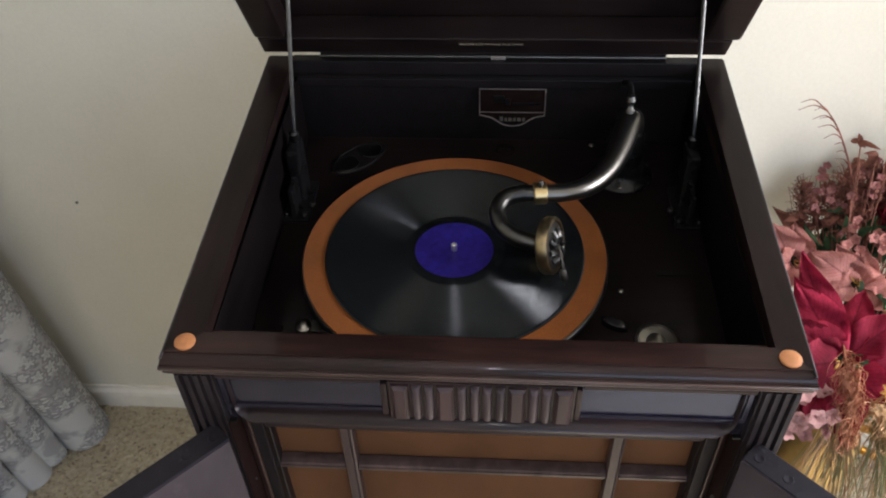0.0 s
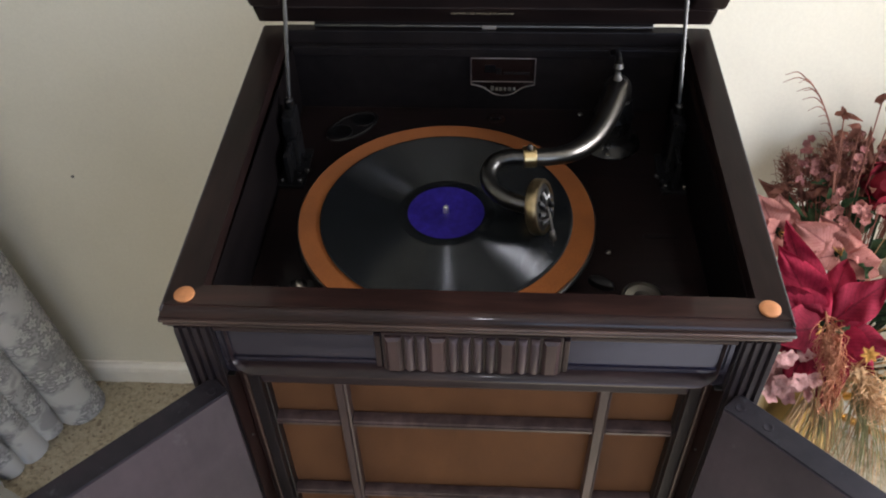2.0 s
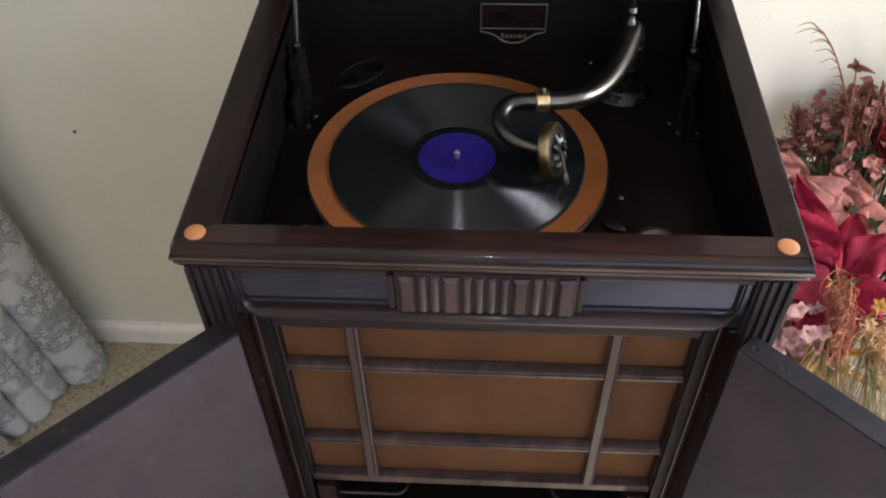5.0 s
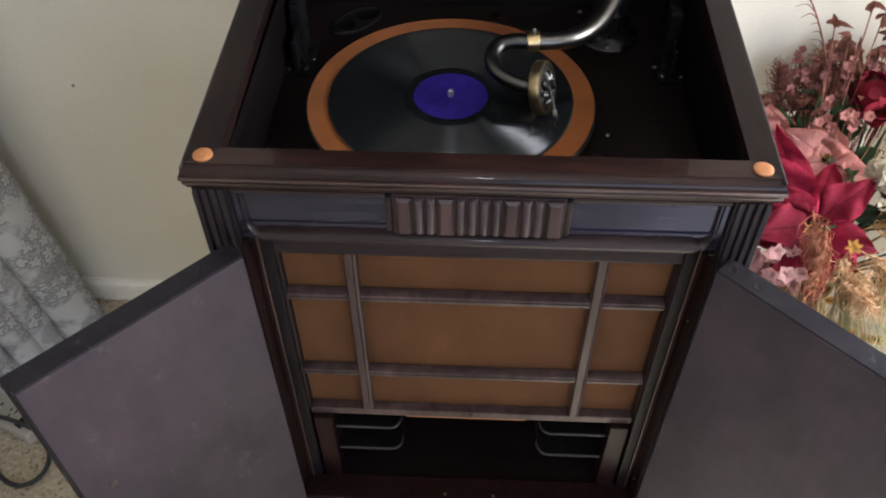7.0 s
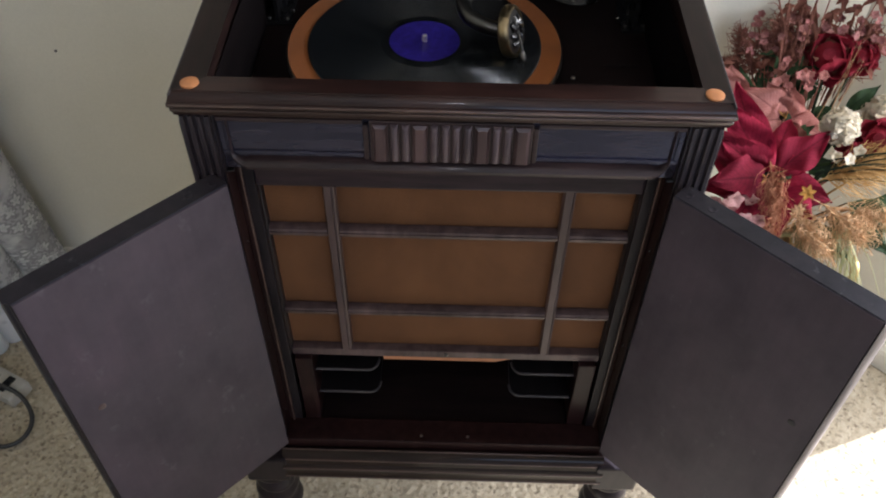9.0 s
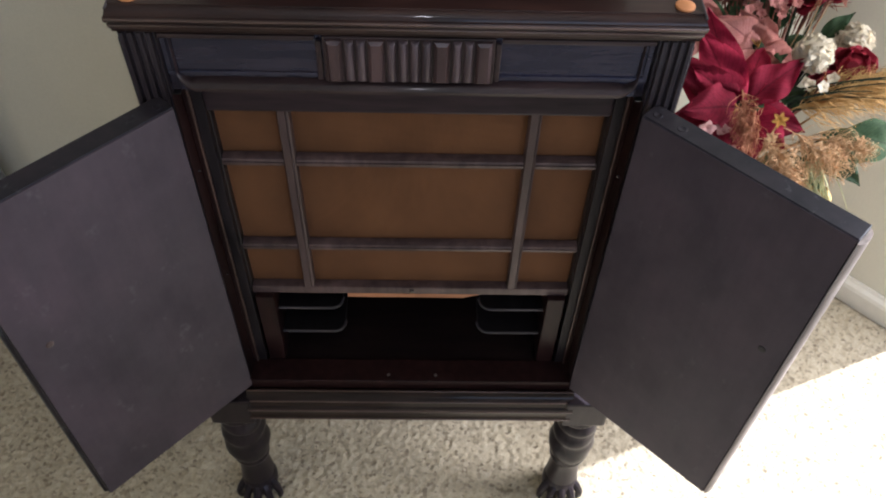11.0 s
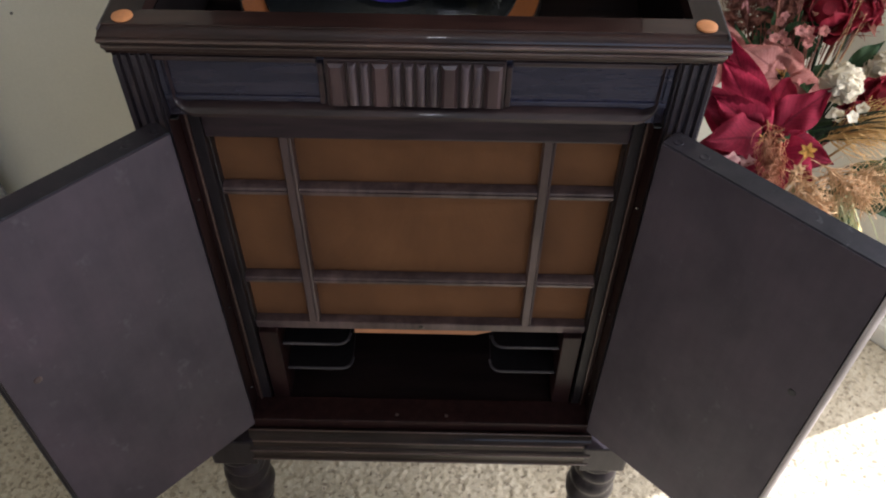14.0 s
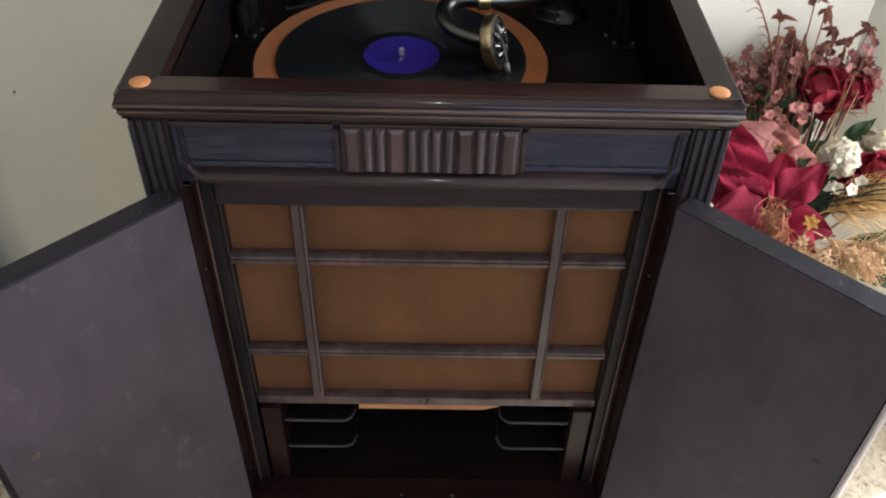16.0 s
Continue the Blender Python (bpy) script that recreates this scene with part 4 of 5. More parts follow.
for s, px in ((-1, -0.2045), (1, 0.2085)):
    foot_p = Vector((px, 0.322, 0.895))
    top_p = HINGE + up_l * 0.170 + out_l * 0.012
    top_p.x = px * 0.935
    rod = part("lid_rod", tube([foot_p, foot_p.lerp(top_p, 0.5), top_p], 0.0022, 10, 3), M_STEEL, cab, "slim steel lid support rod", True)
    part("rod_end", lathe([(0.0045, -0.006), (0.0055, -0.003), (0.0055, 0.004), (0.0035, 0.006)], foot_p, (0, 0, 1), 12), M_TRAY, rod, "", True)
    br = part("rod_bracket", box(px - 0.007, px + 0.007, 0.300, 0.330, DECK, 0.889, 0.003), M_BLACK, cab, "black lid support bracket")
    part("bracket_foot", box(px - 0.014, px + 0.016, 0.266, 0.332, DECK, DECK + 0.004, 0.0015), M_BLACK, br)
    part("bracket_rib", box(px - 0.0025, px + 0.0025, 0.270, 0.2998, DECK + 0.004, 0.862, 0.001), M_BLACK, br)
    for dx, y in ((-0.009, 0.275), (0.011, 0.275), (-s * 0.016, 0.292)):
        part("bolt", lathe([(0.0036, 0), (0.0036, 0.002), (0.0022, 0.0036)], (px + dx, y, DECK + 0.004), (0, 0, 1), 10), M_NICKEL_DARK, br, "", True)

# turntable, tone arm, sound box
SP = Vector((-0.031, 0.206, 0))
tt = part("turntable", lathe([(0.020, DECK), (0.022, DECK + 0.010), (0.139, DECK + 0.0115), (0.1485, DECK + 0.0130), (0.1505, DECK + 0.0150), (0.1505, DECK + 0.0190), (0.1494, DECK + 0.0202), (0.1465, DECK + 0.0205)], SP, (0, 0, 1), 96), M_NICKEL_DARK, cab, "round metal turntable", True)
part("felt", lathe([(0.1478, DECK + 0.0206), (0.1484, DECK + 0.0211), (0.1480, DECK + 0.0221), (0.004, DECK + 0.0221)], SP, (0, 0, 1), 96), M_FELT, tt, "orange-brown felt mat")
part("spindle", lathe([(0.0030, DECK + 0.0222), (0.0030, DECK + 0.0295), (0.0026, DECK + 0.0315), (0.0010, DECK + 0.0325)], SP, (0, 0, 1), 16), M_PIN, tt, "", True)

ARM = Vector((0.148, 0.357, 0))
base_a = part("tone_arm_base", lathe([(0.033, DECK), (0.034, DECK + 0.002), (0.032, DECK + 0.005), (0.024, DECK + 0.008), (0.0215, DECK + 0.012), (0.0205, DECK + 0.035), (0.0225, DECK + 0.04), (0.0200, DECK + 0.046), (0.0175, DECK + 0.062)], ARM, (0, 0, 1), 32), M_BLACK, cab, "black tone arm base", True)
for k in range(3):
    a = radians(20 + 120 * k)
    screw(ARM + Vector((0.029 * math.cos(a), 0.029 * math.sin(a), DECK + 0.0046)), base_a, 0.003)
arm_path = [(0.149, 0.360, 0.876), (0.148, 0.355, 0.896), (0.1435, 0.338, 0.901), (0.132, 0.305, 0.894), (0.117, 0.2765, 0.889), (0.098, 0.2545, 0.889), (0.075, 0.2420, 0.891), (0.050, 0.2390, 0.892)]
arm = part("tone_arm", tube(arm_path, lambda t: 0.0158 - 0.0072 * min(1, t * 1.15), 24, 8), M_ARM, cab, "curved tapering nickel tone arm", True)
part("arm_pivot", lathe([(0.005, 0), (0.0055, 0.004), (0.0035, 0.007), (0.0035, 0.012), (0.0052, 0.014), (0.0045, 0.019), (0.0015, 0.021)], (0.1445, 0.345, 0.912), (0, 0.25, 1), 14), M_NICKEL_DARK, arm, "", True)
part("arm_bridge", tube([(0.1445, 0.345, 0.925), (0.147, 0.375, 0.924), (0.148, 0.402, 0.912), (0.148, 0.4195, 0.900)], 0.0035, 10, 5), M_BLACK, arm, "", True)
part("collar", lathe([(0.0098, -0.0065), (0.0108, -0.0055), (0.0108, 0.0055), (0.0098, 0.0065)], (0.0510, 0.2392, 0.892), (1, 0.10, 0), 24), M_BRASS, arm, "brass joint collar", True)
part("collar_screw", lathe([(0.003, 0), (0.003, 0.004), (0.0018, 0.006)], (0.051, 0.2385, 0.902), (0, 0, 1), 12), M_NICKEL_DARK, arm, "", True)
neck = [(0.046, 0.2387, 0.892), (0.030, 0.2378, 0.892), (0.0165, 0.2315, 0.8905), (0.0105, 0.2175, 0.886), (0.0160, 0.2015, 0.881), (0.0300, 0.1915, 0.877), (0.0480, 0.1870, 0.874), (0.0560, 0.1860, 0.873)]
part("gooseneck", tube(neck, 0.0082, 20, 8), M_NECK, arm, "dull nickel gooseneck tube", True)
SB = Vector((0.0600, 0.1870, 0.8725))
SN = Vector((0.92, -0.30, 0.26)).normalized()
sb = part("sound_box", lathe([(0.008, -0.007), (0.020, -0.0065), (0.0262, -0.005), (0.0275, -0.003), (0.0275, 0.004), (0.0262, 0.0058), (0.0235, 0.0062), (0.0228, 0.0040), (0.006, 0.0036)], SB, SN, 48), M_BOX, cab, "round brass and nickel sound box", True)
part("diaphragm", lathe([(0.0226, 0.0038), (0.0226, 0.0046), (0.016, 0.0058), (0.0150, 0.0040), (0.010, 0.0062), (0.004, 0.0082), (0.001, 0.0084)], SB, SN, 40), M_NICKEL_DARK, sb, "", True)
q = Vector((0, 0, 1)).rotation_difference(SN)
for k in range(9):
    a = 2 * math.pi * k / 9
    c = SB + q @ Vector((0.0165 * math.cos(a), 0.0165 * math.sin(a), 0.0062))
    e = SB + q @ Vector((0.0085 * math.cos(a + 0.5), 0.0085 * math.sin(a + 0.5), 0.0085))
    part("scroll", tube([c, c.lerp(e, 0.5) + SN * 0.002, e], lambda t: 0.0026 - 0.001 * t, 8, 3), M_STEEL, sb, "", True)
part("stylus_bar", tube([SB + SN * 0.0085, SB + SN * 0.011 + Vector((0.002, -0.012, -0.012)), SB + SN * 0.010 + Vector((0.004, -0.020, -0.019))], 0.0016, 8, 4), M_NICKEL_DARK, sb, "", True)
part("needle_holder", lathe([(0.0032, -0.006), (0.0036, -0.003), (0.0036, 0.003), (0.0028, 0.005)], SB + SN * 0.010 + Vector((0.004, -0.020, -0.019)), (0.2, -0.55, -0.8), 12), M_NICKEL_DARK, sb, "", True)
nb = SB + SN * 0.010 + Vector((0.0045, -0.0215, -0.021))
part("needle", tube([nb, nb + Vector((0.001, -0.0035, DECK + 0.0246 - nb.z) )], lambda t: 0.0008 - 0.0006 * t, 6, 2), M_STEEL, sb)

# fittings on the motor board
cup = part("needle_cup", lathe([(0.0185, DECK), (0.0195, DECK + 0.002), (0.0195, DECK + 0.005), (0.0175, DECK + 0.006), (0.0165, DECK + 0.0035), (0.009, DECK + 0.0025), (0.0085, DECK + 0.004), (0.006, DECK + 0.0055)], (0.157, 0.115, 0), (0, 0, 1), 32), M_NICKEL, cab, "round metal needle cup", True)
BR, BT = Vector((0.1205, 0.134, DECK)), radians(-28)
loops = []
for k, z in ((1.0, 0.0), (1.0, 0.0040), (0.86, 0.0058), (0.5, 0.0066)):
    ring = [(0.0135 * k * math.cos(t), 0.0062 * k * math.sin(t)) for t in np.linspace(0, 2 * math.pi, 28, endpoint=False)]
    loops.append([BR + Vector((u * math.cos(BT) - v * math.sin(BT), u * math.sin(BT) + v * math.cos(BT), z)) for u, v in ring])
part("brake", sweep(loops), M_TRAY, cab, "small oval turntable brake", True)
kn = part("speed_knob", lathe([(0.008, DECK), (0.008, DECK + 0.003), (0.0055, DECK + 0.0042), (0.0045, DECK + 0.0055), (0.003, DECK + 0.0065)], (-0.169, 0.122, 0), (0, 0, 1), 20), M_NICKEL, cab, "small bright speed knob", True)
part("knob_plate", box(-0.162, -0.143, 0.116, 0.130, DECK, DECK + 0.0018, 0.0006), M_NICKEL_DARK, kn)
sp_a = part("screw_plate", box(0.168, 0.205, 0.200, 0.205, DECK, DECK + 0.0008, 0.0003), M_LINING, cab)
for x, y in ((0.118, 0.410), (0.179, 0.411), (0.131, 0.178), (0.142, 0.33)):
    screw((x, y, DECK), cab, 0.0030)
# oval double-cup needle tray behind the turntable
tray_at, tray_rot = Vector((-0.150, 0.379, DECK)), radians(47)


def tray_pt(u, v, z):
    return tray_at + Vector((u * math.cos(tray_rot) - v * math.sin(tray_rot), u * math.sin(tray_rot) + v * math.cos(tray_rot), z))


def oval(a, b, z, n=40):
    return [tray_pt(a * math.cos(t), b * math.sin(t), z) for t in np.linspace(0, 2 * math.pi, n, endpoint=False)]


tray = part("needle_tray", sweep([oval(0.0365 * k, 0.0190 * k, z) for k, z in ((1.0, 0.0), (1.0, 0.0012), (0.97, 0.0018), (0.2, 0.0018))]), M_LINING, cab, "dark oval tray with two needle cups", True)
part("tray_rim", tube(oval(0.0358, 0.0184, 0.0020) + oval(0.0358, 0.0184, 0.0020)[:1], 0.0007, 6, 1, smooth_it=False), M_NECK, tray, "", True)
for u in (-0.0175, 0.0175):
    c = tray_pt(u, 0, 0.0018)
    part("tray_cup", lathe([(0.0135, 0.0), (0.0135, 0.0010), (0.0128, 0.0014), (0.0118, 0.0008), (0.003, 0.0004)], c, (0, 0, 1), 24), M_TRAY, tray, "", True)

# maker's plate on the back board, its emblem left as plain shapes
pl = part("maker_plate", box(-0.0125, 0.0625, 0.4178, 0.4200, 0.858, 0.8935, 0.0006), M_PLATE, cab, "dark maker's plate with a silver border")
for x0, x1, z0, z1 in ((-0.0125, 0.0625, 0.8925, 0.8935), (-0.0125, -0.0115, 0.858, 0.8925), (0.0615, 0.0625, 0.858, 0.8925), (-0.0115, 0.0615, 0.8615, 0.8622)):
    part("plate_border", box(x0, x1, 0.4168, 0.4177, z0, z1, 0.0003), M_SILVER, pl)
part("plate_border", tube([(-0.0125, 0.4172, 0.858), (0.002, 0.4172, 0.854), (0.014, 0.4172, 0.8455), (0.0255, 0.4172, 0.8430), (0.037, 0.4172, 0.8455), (0.049, 0.4172, 0.854), (0.0625, 0.4172, 0.858)], 0.0007, 6, 4), M_SILVER, pl)
part("plate_tongue", sweep([[(x, y, z) for x, z in ((-0.010, 0.8578), (0.003, 0.854), (0.0145, 0.847), (0.0255, 0.8445), (0.0365, 0.847), (0.048, 0.854), (0.061, 0.8578))] for y in (0.4185, 0.4198)]), M_PLATE, pl)
for i, (x0, w) in enumerate(((0.011, 0.004), (0.0165, 0.003), (0.021, 0.004), (0.0265, 0.003), (0.031, 0.0045), (0.037, 0.003))):
    part("emblem_bar", box(x0, x0 + w, 0.4176, 0.4184, 0.8490, 0.8535 if i else 0.8550, 0.0002), M_FAINT, pl)
for x0, w, z0, z1 in ((0.004, 0.012, 0.874, 0.884), (0.017, 0.006, 0.872, 0.880), (0.026, 0.030, 0.872, 0.8745)):
    part("emblem_bar", box(x0, x0 + w, 0.4171, 0.4177, z0, z1, 0.0002), M_TRAY, pl)
bd = part("emblem", lathe([(0.011, 0), (0.0115, 0.0006), (0.009, 0.0012), (0.008, 0.0008)], (0.018, 0.398, DECK), (0, 0, 1), 24), M_PLATE, cab)
for k in range(3):
    part("emblem_bar", box(0.011 + 0.005 * k, 0.0145 + 0.005 * k, 0.396, 0.4, DECK + 0.0012, DECK + 0.0017, 0.0001), M_TRAY, bd)

# lid bumpers
for s in (-1, 1):
    part("bumper", lathe([(0.0076, TOP - 0.001), (0.0083, TOP + 0.0003), (0.0082, TOP + 0.0016), (0.0070, TOP + 0.0022), (0.002, TOP + 0.0024)], (s * 0.2300, 0.0200, 0), (0, 0, 1), 32), M_BUMPER, cab, "round orange lid bumper", True)

# record, a thing of its own on the felt
Z0 = DECK + 0.0222
rec = thing("record", SP + Vector((0, 0, Z0)), "black shellac record with a plain blue label, on the turntable", "record")


def record_part(name, profile, mat, label=""):
    # built round its own axis, so that the grooves turn about the spindle
    bm = lathe(profile, (0, 0, 0), (0, 0, 1), 128)
    bmesh.ops.recalc_face_normals(bm, faces=bm.faces)
    me = bpy.data.meshes.new(name)
    bm.to_mesh(me)
    bm.free()
    me.polygons.foreach_set("use_smooth", [True] * len(me.polygons))
    me.set_sharp_from_angle(angle=radians(30))
    me.materials.append(mat)
    ob = new(name, me)
    ob.parent = rec
    if label:
        ob["label"] = label
    return ob


record_part("disc", [(0.0036, 0.0), (0.1255, 0.0), (0.1268, 0.0006), (0.1268, 0.0014), (0.1255, 0.0020), (0.1235, 0.0016), (0.0495, 0.0016), (0.0485, 0.0021), (0.0395, 0.0021), (0.0394, 0.0023), (0.0036, 0.0023)], M_SHELLAC)
record_part("playing_surface", [(0.0496, 0.0017), (0.1234, 0.0017), (0.1234, 0.0020), (0.0496, 0.0020)], M_RECORD, "finely grooved playing surface")
record_part("label", [(0.0036, 0.00235), (0.0385, 0.00235), (0.0385, 0.0025), (0.0036, 0.0025)], M_LABEL, "blue paper label")

# ---------------- lace curtain ----------------
def curtain():
    """A pleated sheet: rounded folds of unequal width side by side, drawn aside a little higher up."""
    a, d = Vector((-0.786, 0.578)), Vector((-0.46, -0.888))
    p = Vector((0.888, -0.46))
    widths = (0.100, 0.052, 0.060, 0.050, 0.072, 0.055, 0.065, 0.058, 0.070, 0.060)
    line, s0 = [], 0.0
    for k, w in enumerate(widths):
        for i in range(22):
            f = i / 22
            line.append((s0 + w * (0.5 - 0.5 * math.cos(math.pi * f)), 0.58 * w * math.sin(math.pi * f) ** 0.72, k, f))
        s0 += w * 0.93
    rows, nv = [], 44
    for j in range(nv + 1):
        v = j / nv
        z = 0.010 + 2.2 * v ** 1.7
        row = []
        for s, bulge, k, f in line:
            wob = 0.010 * math.sin(3.0 * z + 1.7 * k) + 0.004 * math.sin(9 * z + 2.3 * k + 5 * f)
            q = a + d * (s + 0.5 * wob) + p * (bulge * (1 - 0.22 * min(1, z)) + wob * min(1, 4 * z)) + Vector((-0.10, -0.03)) * min(z, 0.8)
            row.append((q.x, q.y, z + 0.006 * math.sin(1.9 * k) * max(0, 1 - 8 * z)))
        rows.append(row)
    return sweep(rows, closed=False)


cur = thing("curtain", (-0.85, 0.35, 0), "white floral lace curtain hanging in deep folds to the carpet", "curtain")
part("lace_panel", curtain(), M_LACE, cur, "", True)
part("curtain_rod", tube([(-0.838, 0.56, 2.22), (-0.97, 0.29, 2.22), (-1.10, 0.02, 2.22)], 0.012, 12, 3), M_TRIM, cur, "", True)
# rod brackets reach back to the wall
for x, y in ((-0.86, 0.51), (-1.06, 0.10)):
    part("rod_bracket", box(-1.12, x, y - 0.008, y + 0.008, 2.21, 2.23, 0.002), M_TRIM, cur)

# ---------------- power strip and cable ----------------
ps = thing("power_strip", (-0.82, 0.27, 0.012), "white multi-outlet power strip lying on the carpet", "power strip")
PM = Matrix.Translation((-0.860, 0.300, 0.012)) @ Matrix.Rotation(radians(-26), 4, "Z")


def placed(bm, m):
    bmesh.ops.transform(bm, matrix=m, verts=bm.verts)
    return bm


part("housing", placed(box(-0.070, 0.085, -0.024, 0.024, 0.0, 0.028, 0.004), PM), M_WHITE_PLASTIC, ps)
for k in range(3):
    x = -0.050 + 0.036 * k
    for dx, dy in ((-0.006, 0.006), (0.006, 0.006), (0.0, -0.006)):
        part("socket_slot", placed(box(x + dx - 0.0016, x + dx + 0.0016, dy - 0.0035, dy + 0.0035, 0.0278, 0.0286, 0), PM), M_STONE_HOLE, ps)
part("switch", placed(box(0.048, 0.062, -0.016, 0.016, 0.0276, 0.032, 0.001), PM), M_BLACK, ps, "black rocker switch")
cb = tagged(part("cable", tube([(-0.899, 0.272, 0.052), (-0.852, 0.274, 0.054), (-0.790, 0.260, 0.040), (-0.762, 0.238, 0.020), (-0.750, 0.208, 0.014), (-0.758, 0.176, 0.014), (-0.788, 0.162, 0.014), (-0.825, 0.178, 0.014), (-0.862, 0.220, 0.014), (-0.90, 0.235, 0.014), (-0.96, 0.20, 0.014)],
                               0.0042, 10, 6), M_RUBBER, None, "", True), "black power cable looped on the carpet", "cable")
pg = tagged(part("plug", placed(box(-0.018, 0.018, -0.013, 0.013, 0.0, 0.026, 0.004), Matrix.Translation((-0.869, 0.282, 0.0412)) @ Matrix.Rotation(radians(-20), 4, "Z")), M_WHITE_PLASTIC, None), "white plug pushed into the power strip", "plug")

# ---------------- flower arrangement ----------------
vase = thing("vase", (0.50, 0.36, 0), "brass floor vase with curved handles holding artificial flowers", "vase")
part("vase_body", lathe([(0.065, 0.0), (0.070, 0.012), (0.050, 0.03), (0.045, 0.10), (0.058, 0.20), (0.062, 0.28), (0.055, 0.34), (0.040, 0.375), (0.038, 0.39), (0.046, 0.405), (0.042, 0.405), (0.034, 0.39), (0.03, 0.36)], (0.50, 0.36, 0), (0, 0, 1), 40), M_GOLD, vase, "", True)
part("vase_handle", tube([(0.543, 0.340, 0.375), (0.574, 0.300, 0.425), (0.590, 0.265, 0.455), (0.5950, 0.245, 0.445), (0.5900, 0.240, 0.415), (0.578, 0.262, 0.385), (0.552, 0.330, 0.335)], 0.0065, 12, 6), M_GOLD, vase, "curved brass handle", True)
CAM_WAY = Vector((-0.42, -0.62, 0.66)).normalized()
ROOT = Vector((0.50, 0.36, 0.395))
rng = random.Random(7)


def rv(k):
    return Vector((rng.uniform(-k, k), rng.uniform(-k, k), rng.uniform(-k, k)))


def petal_grid(bm, base, tip, width, face, curl=0.15, ruffle=0.004, shape=0.75, nu=9, nw=5, point=1.0):
    """One petal from base to tip: pointed, creased along its middle and slightly ruffled."""
    ax = tip - base
    ln = ax.length
    ax.normalize()
    side = ax.cross(face).normalized()
    up = side.cross(ax).normalized()
    rows = []
    ph = rng.uniform(0, 6)
    for i in range(nu + 1):
        t = i / nu
        w = width * 0.5 * (math.sin(math.pi * min(1, t ** shape * 0.97 + 0.03)) ** point) + 0.0006
        c = base + ax * (ln * t) + up * (curl * ln * (0.9 * math.sin(t * math.pi * 0.8) - 0.75 * t * t))
        row = []
        for j in range(-nw, nw + 1):
            s = j / nw
            crease = abs(s) * 0.30 * w + ruffle * math.sin(ph + t * 13 + s * 4) * abs(s) - 0.35 * w * s * s * t
            vein = (0.0020 if width > 0.03 else 0.0006) * abs(math.sin(t * 26 - abs(s) * 5))
            row.append(bm.verts.new(c + side * (w * s) + up * (crease + vein)))
        rows.append(row)
    uv = bm.loops.layers.uv.verify()
    for i, (a, b) in enumerate(zip(rows, rows[1:])):
        for k in range(2 * nw):
            f = bm.faces.new((a[k], a[k + 1], b[k + 1], b[k]))
            for loop, (p, q) in zip(f.loops, ((i, k), (i, k + 1), (i + 1, k + 1), (i + 1, k))):
                loop[uv].uv = (p / nu, (q - nw) / nw)
    return bm


def stem(to, holder, r=0.0022, mat=None, start=None):
    a = start or ROOT + rv(0.02)
    mid = a.lerp(to, 0.55) + Vector((0, 0, 0.02))
    return part("stem", tube([a, mid, to], r, 6, 4), mat or M_LEAF, holder, "", True)


def bloom(name, label, category="flower"):
    return thing(name, ROOT, label, category, "flowers in the brass vase")


def flower(name, centre, tips, width, mat, curl=0.15, heart=None, label=""):
    centre = Vector(centre)
    f = bloom(name, label)
    stem(centre - CAM_WAY * 0.006, f)
    heart_mat = heart or M_LEAF
    bm = lathe([(0.004, -0.006), (0.009, -0.002), (0.010, 0.003), (0.004, 0.007)], centre, CAM_WAY, 10)
    part("heart", bm, heart_mat, f, "", True)
    for k, t in enumerate(tips):
        t = Vector(t)
        bm = petal_grid(bmesh.new(), centre - CAM_WAY * (0.004 + 0.003 * (k % 3)), t, width * rng.uniform(0.85, 1.1), (CAM_WAY + rv(0.14)).normalized(), curl * rng.uniform(0.5, 1.3), 0.006, 0.84, 22, 6, 1.15)
        part("petal", bm, mat, f, "", True)
    for k in range(14):
        e = centre + CAM_WAY * rng.uniform(0.010, 0.02) + rv(0.011)
        part("stamen", tube([centre, centre.lerp(e, 0.5), e], 0.0009, 5, 1), M_YELLOW if k % 3 else M_BROWN, f)
    return f


flower("poinsettia", (0.444, 0.301, 0.574), [(0.402, 0.415, 0.655), (0.418, 0.43, 0.62), (0.530, 0.345, 0.622), (0.530, 0.268, 0.560), (0.352, 0.262, 0.600), (0.372, 0.205, 0.560), (0.440, 0.205, 0.520), (0.372, 0.330, 0.620), (0.495, 0.400, 0.60), (0.385, 0.375, 0.648), (0.40, 0.24, 0.535), (0.50, 0.245, 0.548), (0.345, 0.285, 0.565), (0.350, 0.345, 0.628), (0.362, 0.360, 0.590)],
       0.058, M_REDP, 0.13, None, "large crimson silk poinsettia in the brass vase")
flower("poinsettia", (0.500, 0.432, 0.575), [(0.474, 0.475, 0.612), (0.545, 0.455, 0.575), (0.566, 0.415, 0.556), (0.440, 0.470, 0.602), (0.520, 0.480, 0.60), (0.455, 0.42, 0.575)], 0.048, M_PINKP, 0.16, None, "dusty pink silk poinsettia in the brass vase")
flower("poinsettia", (0.425, 0.478, 0.575), [(0.392, 0.50, 0.625), (0.385, 0.455, 0.588), (0.43, 0.52, 0.61), (0.455, 0.505, 0.59), (0.40, 0.43, 0.560)], 0.05, M_PINKP, 0.15, None, "dusty pink silk poinsettia in the brass vase")


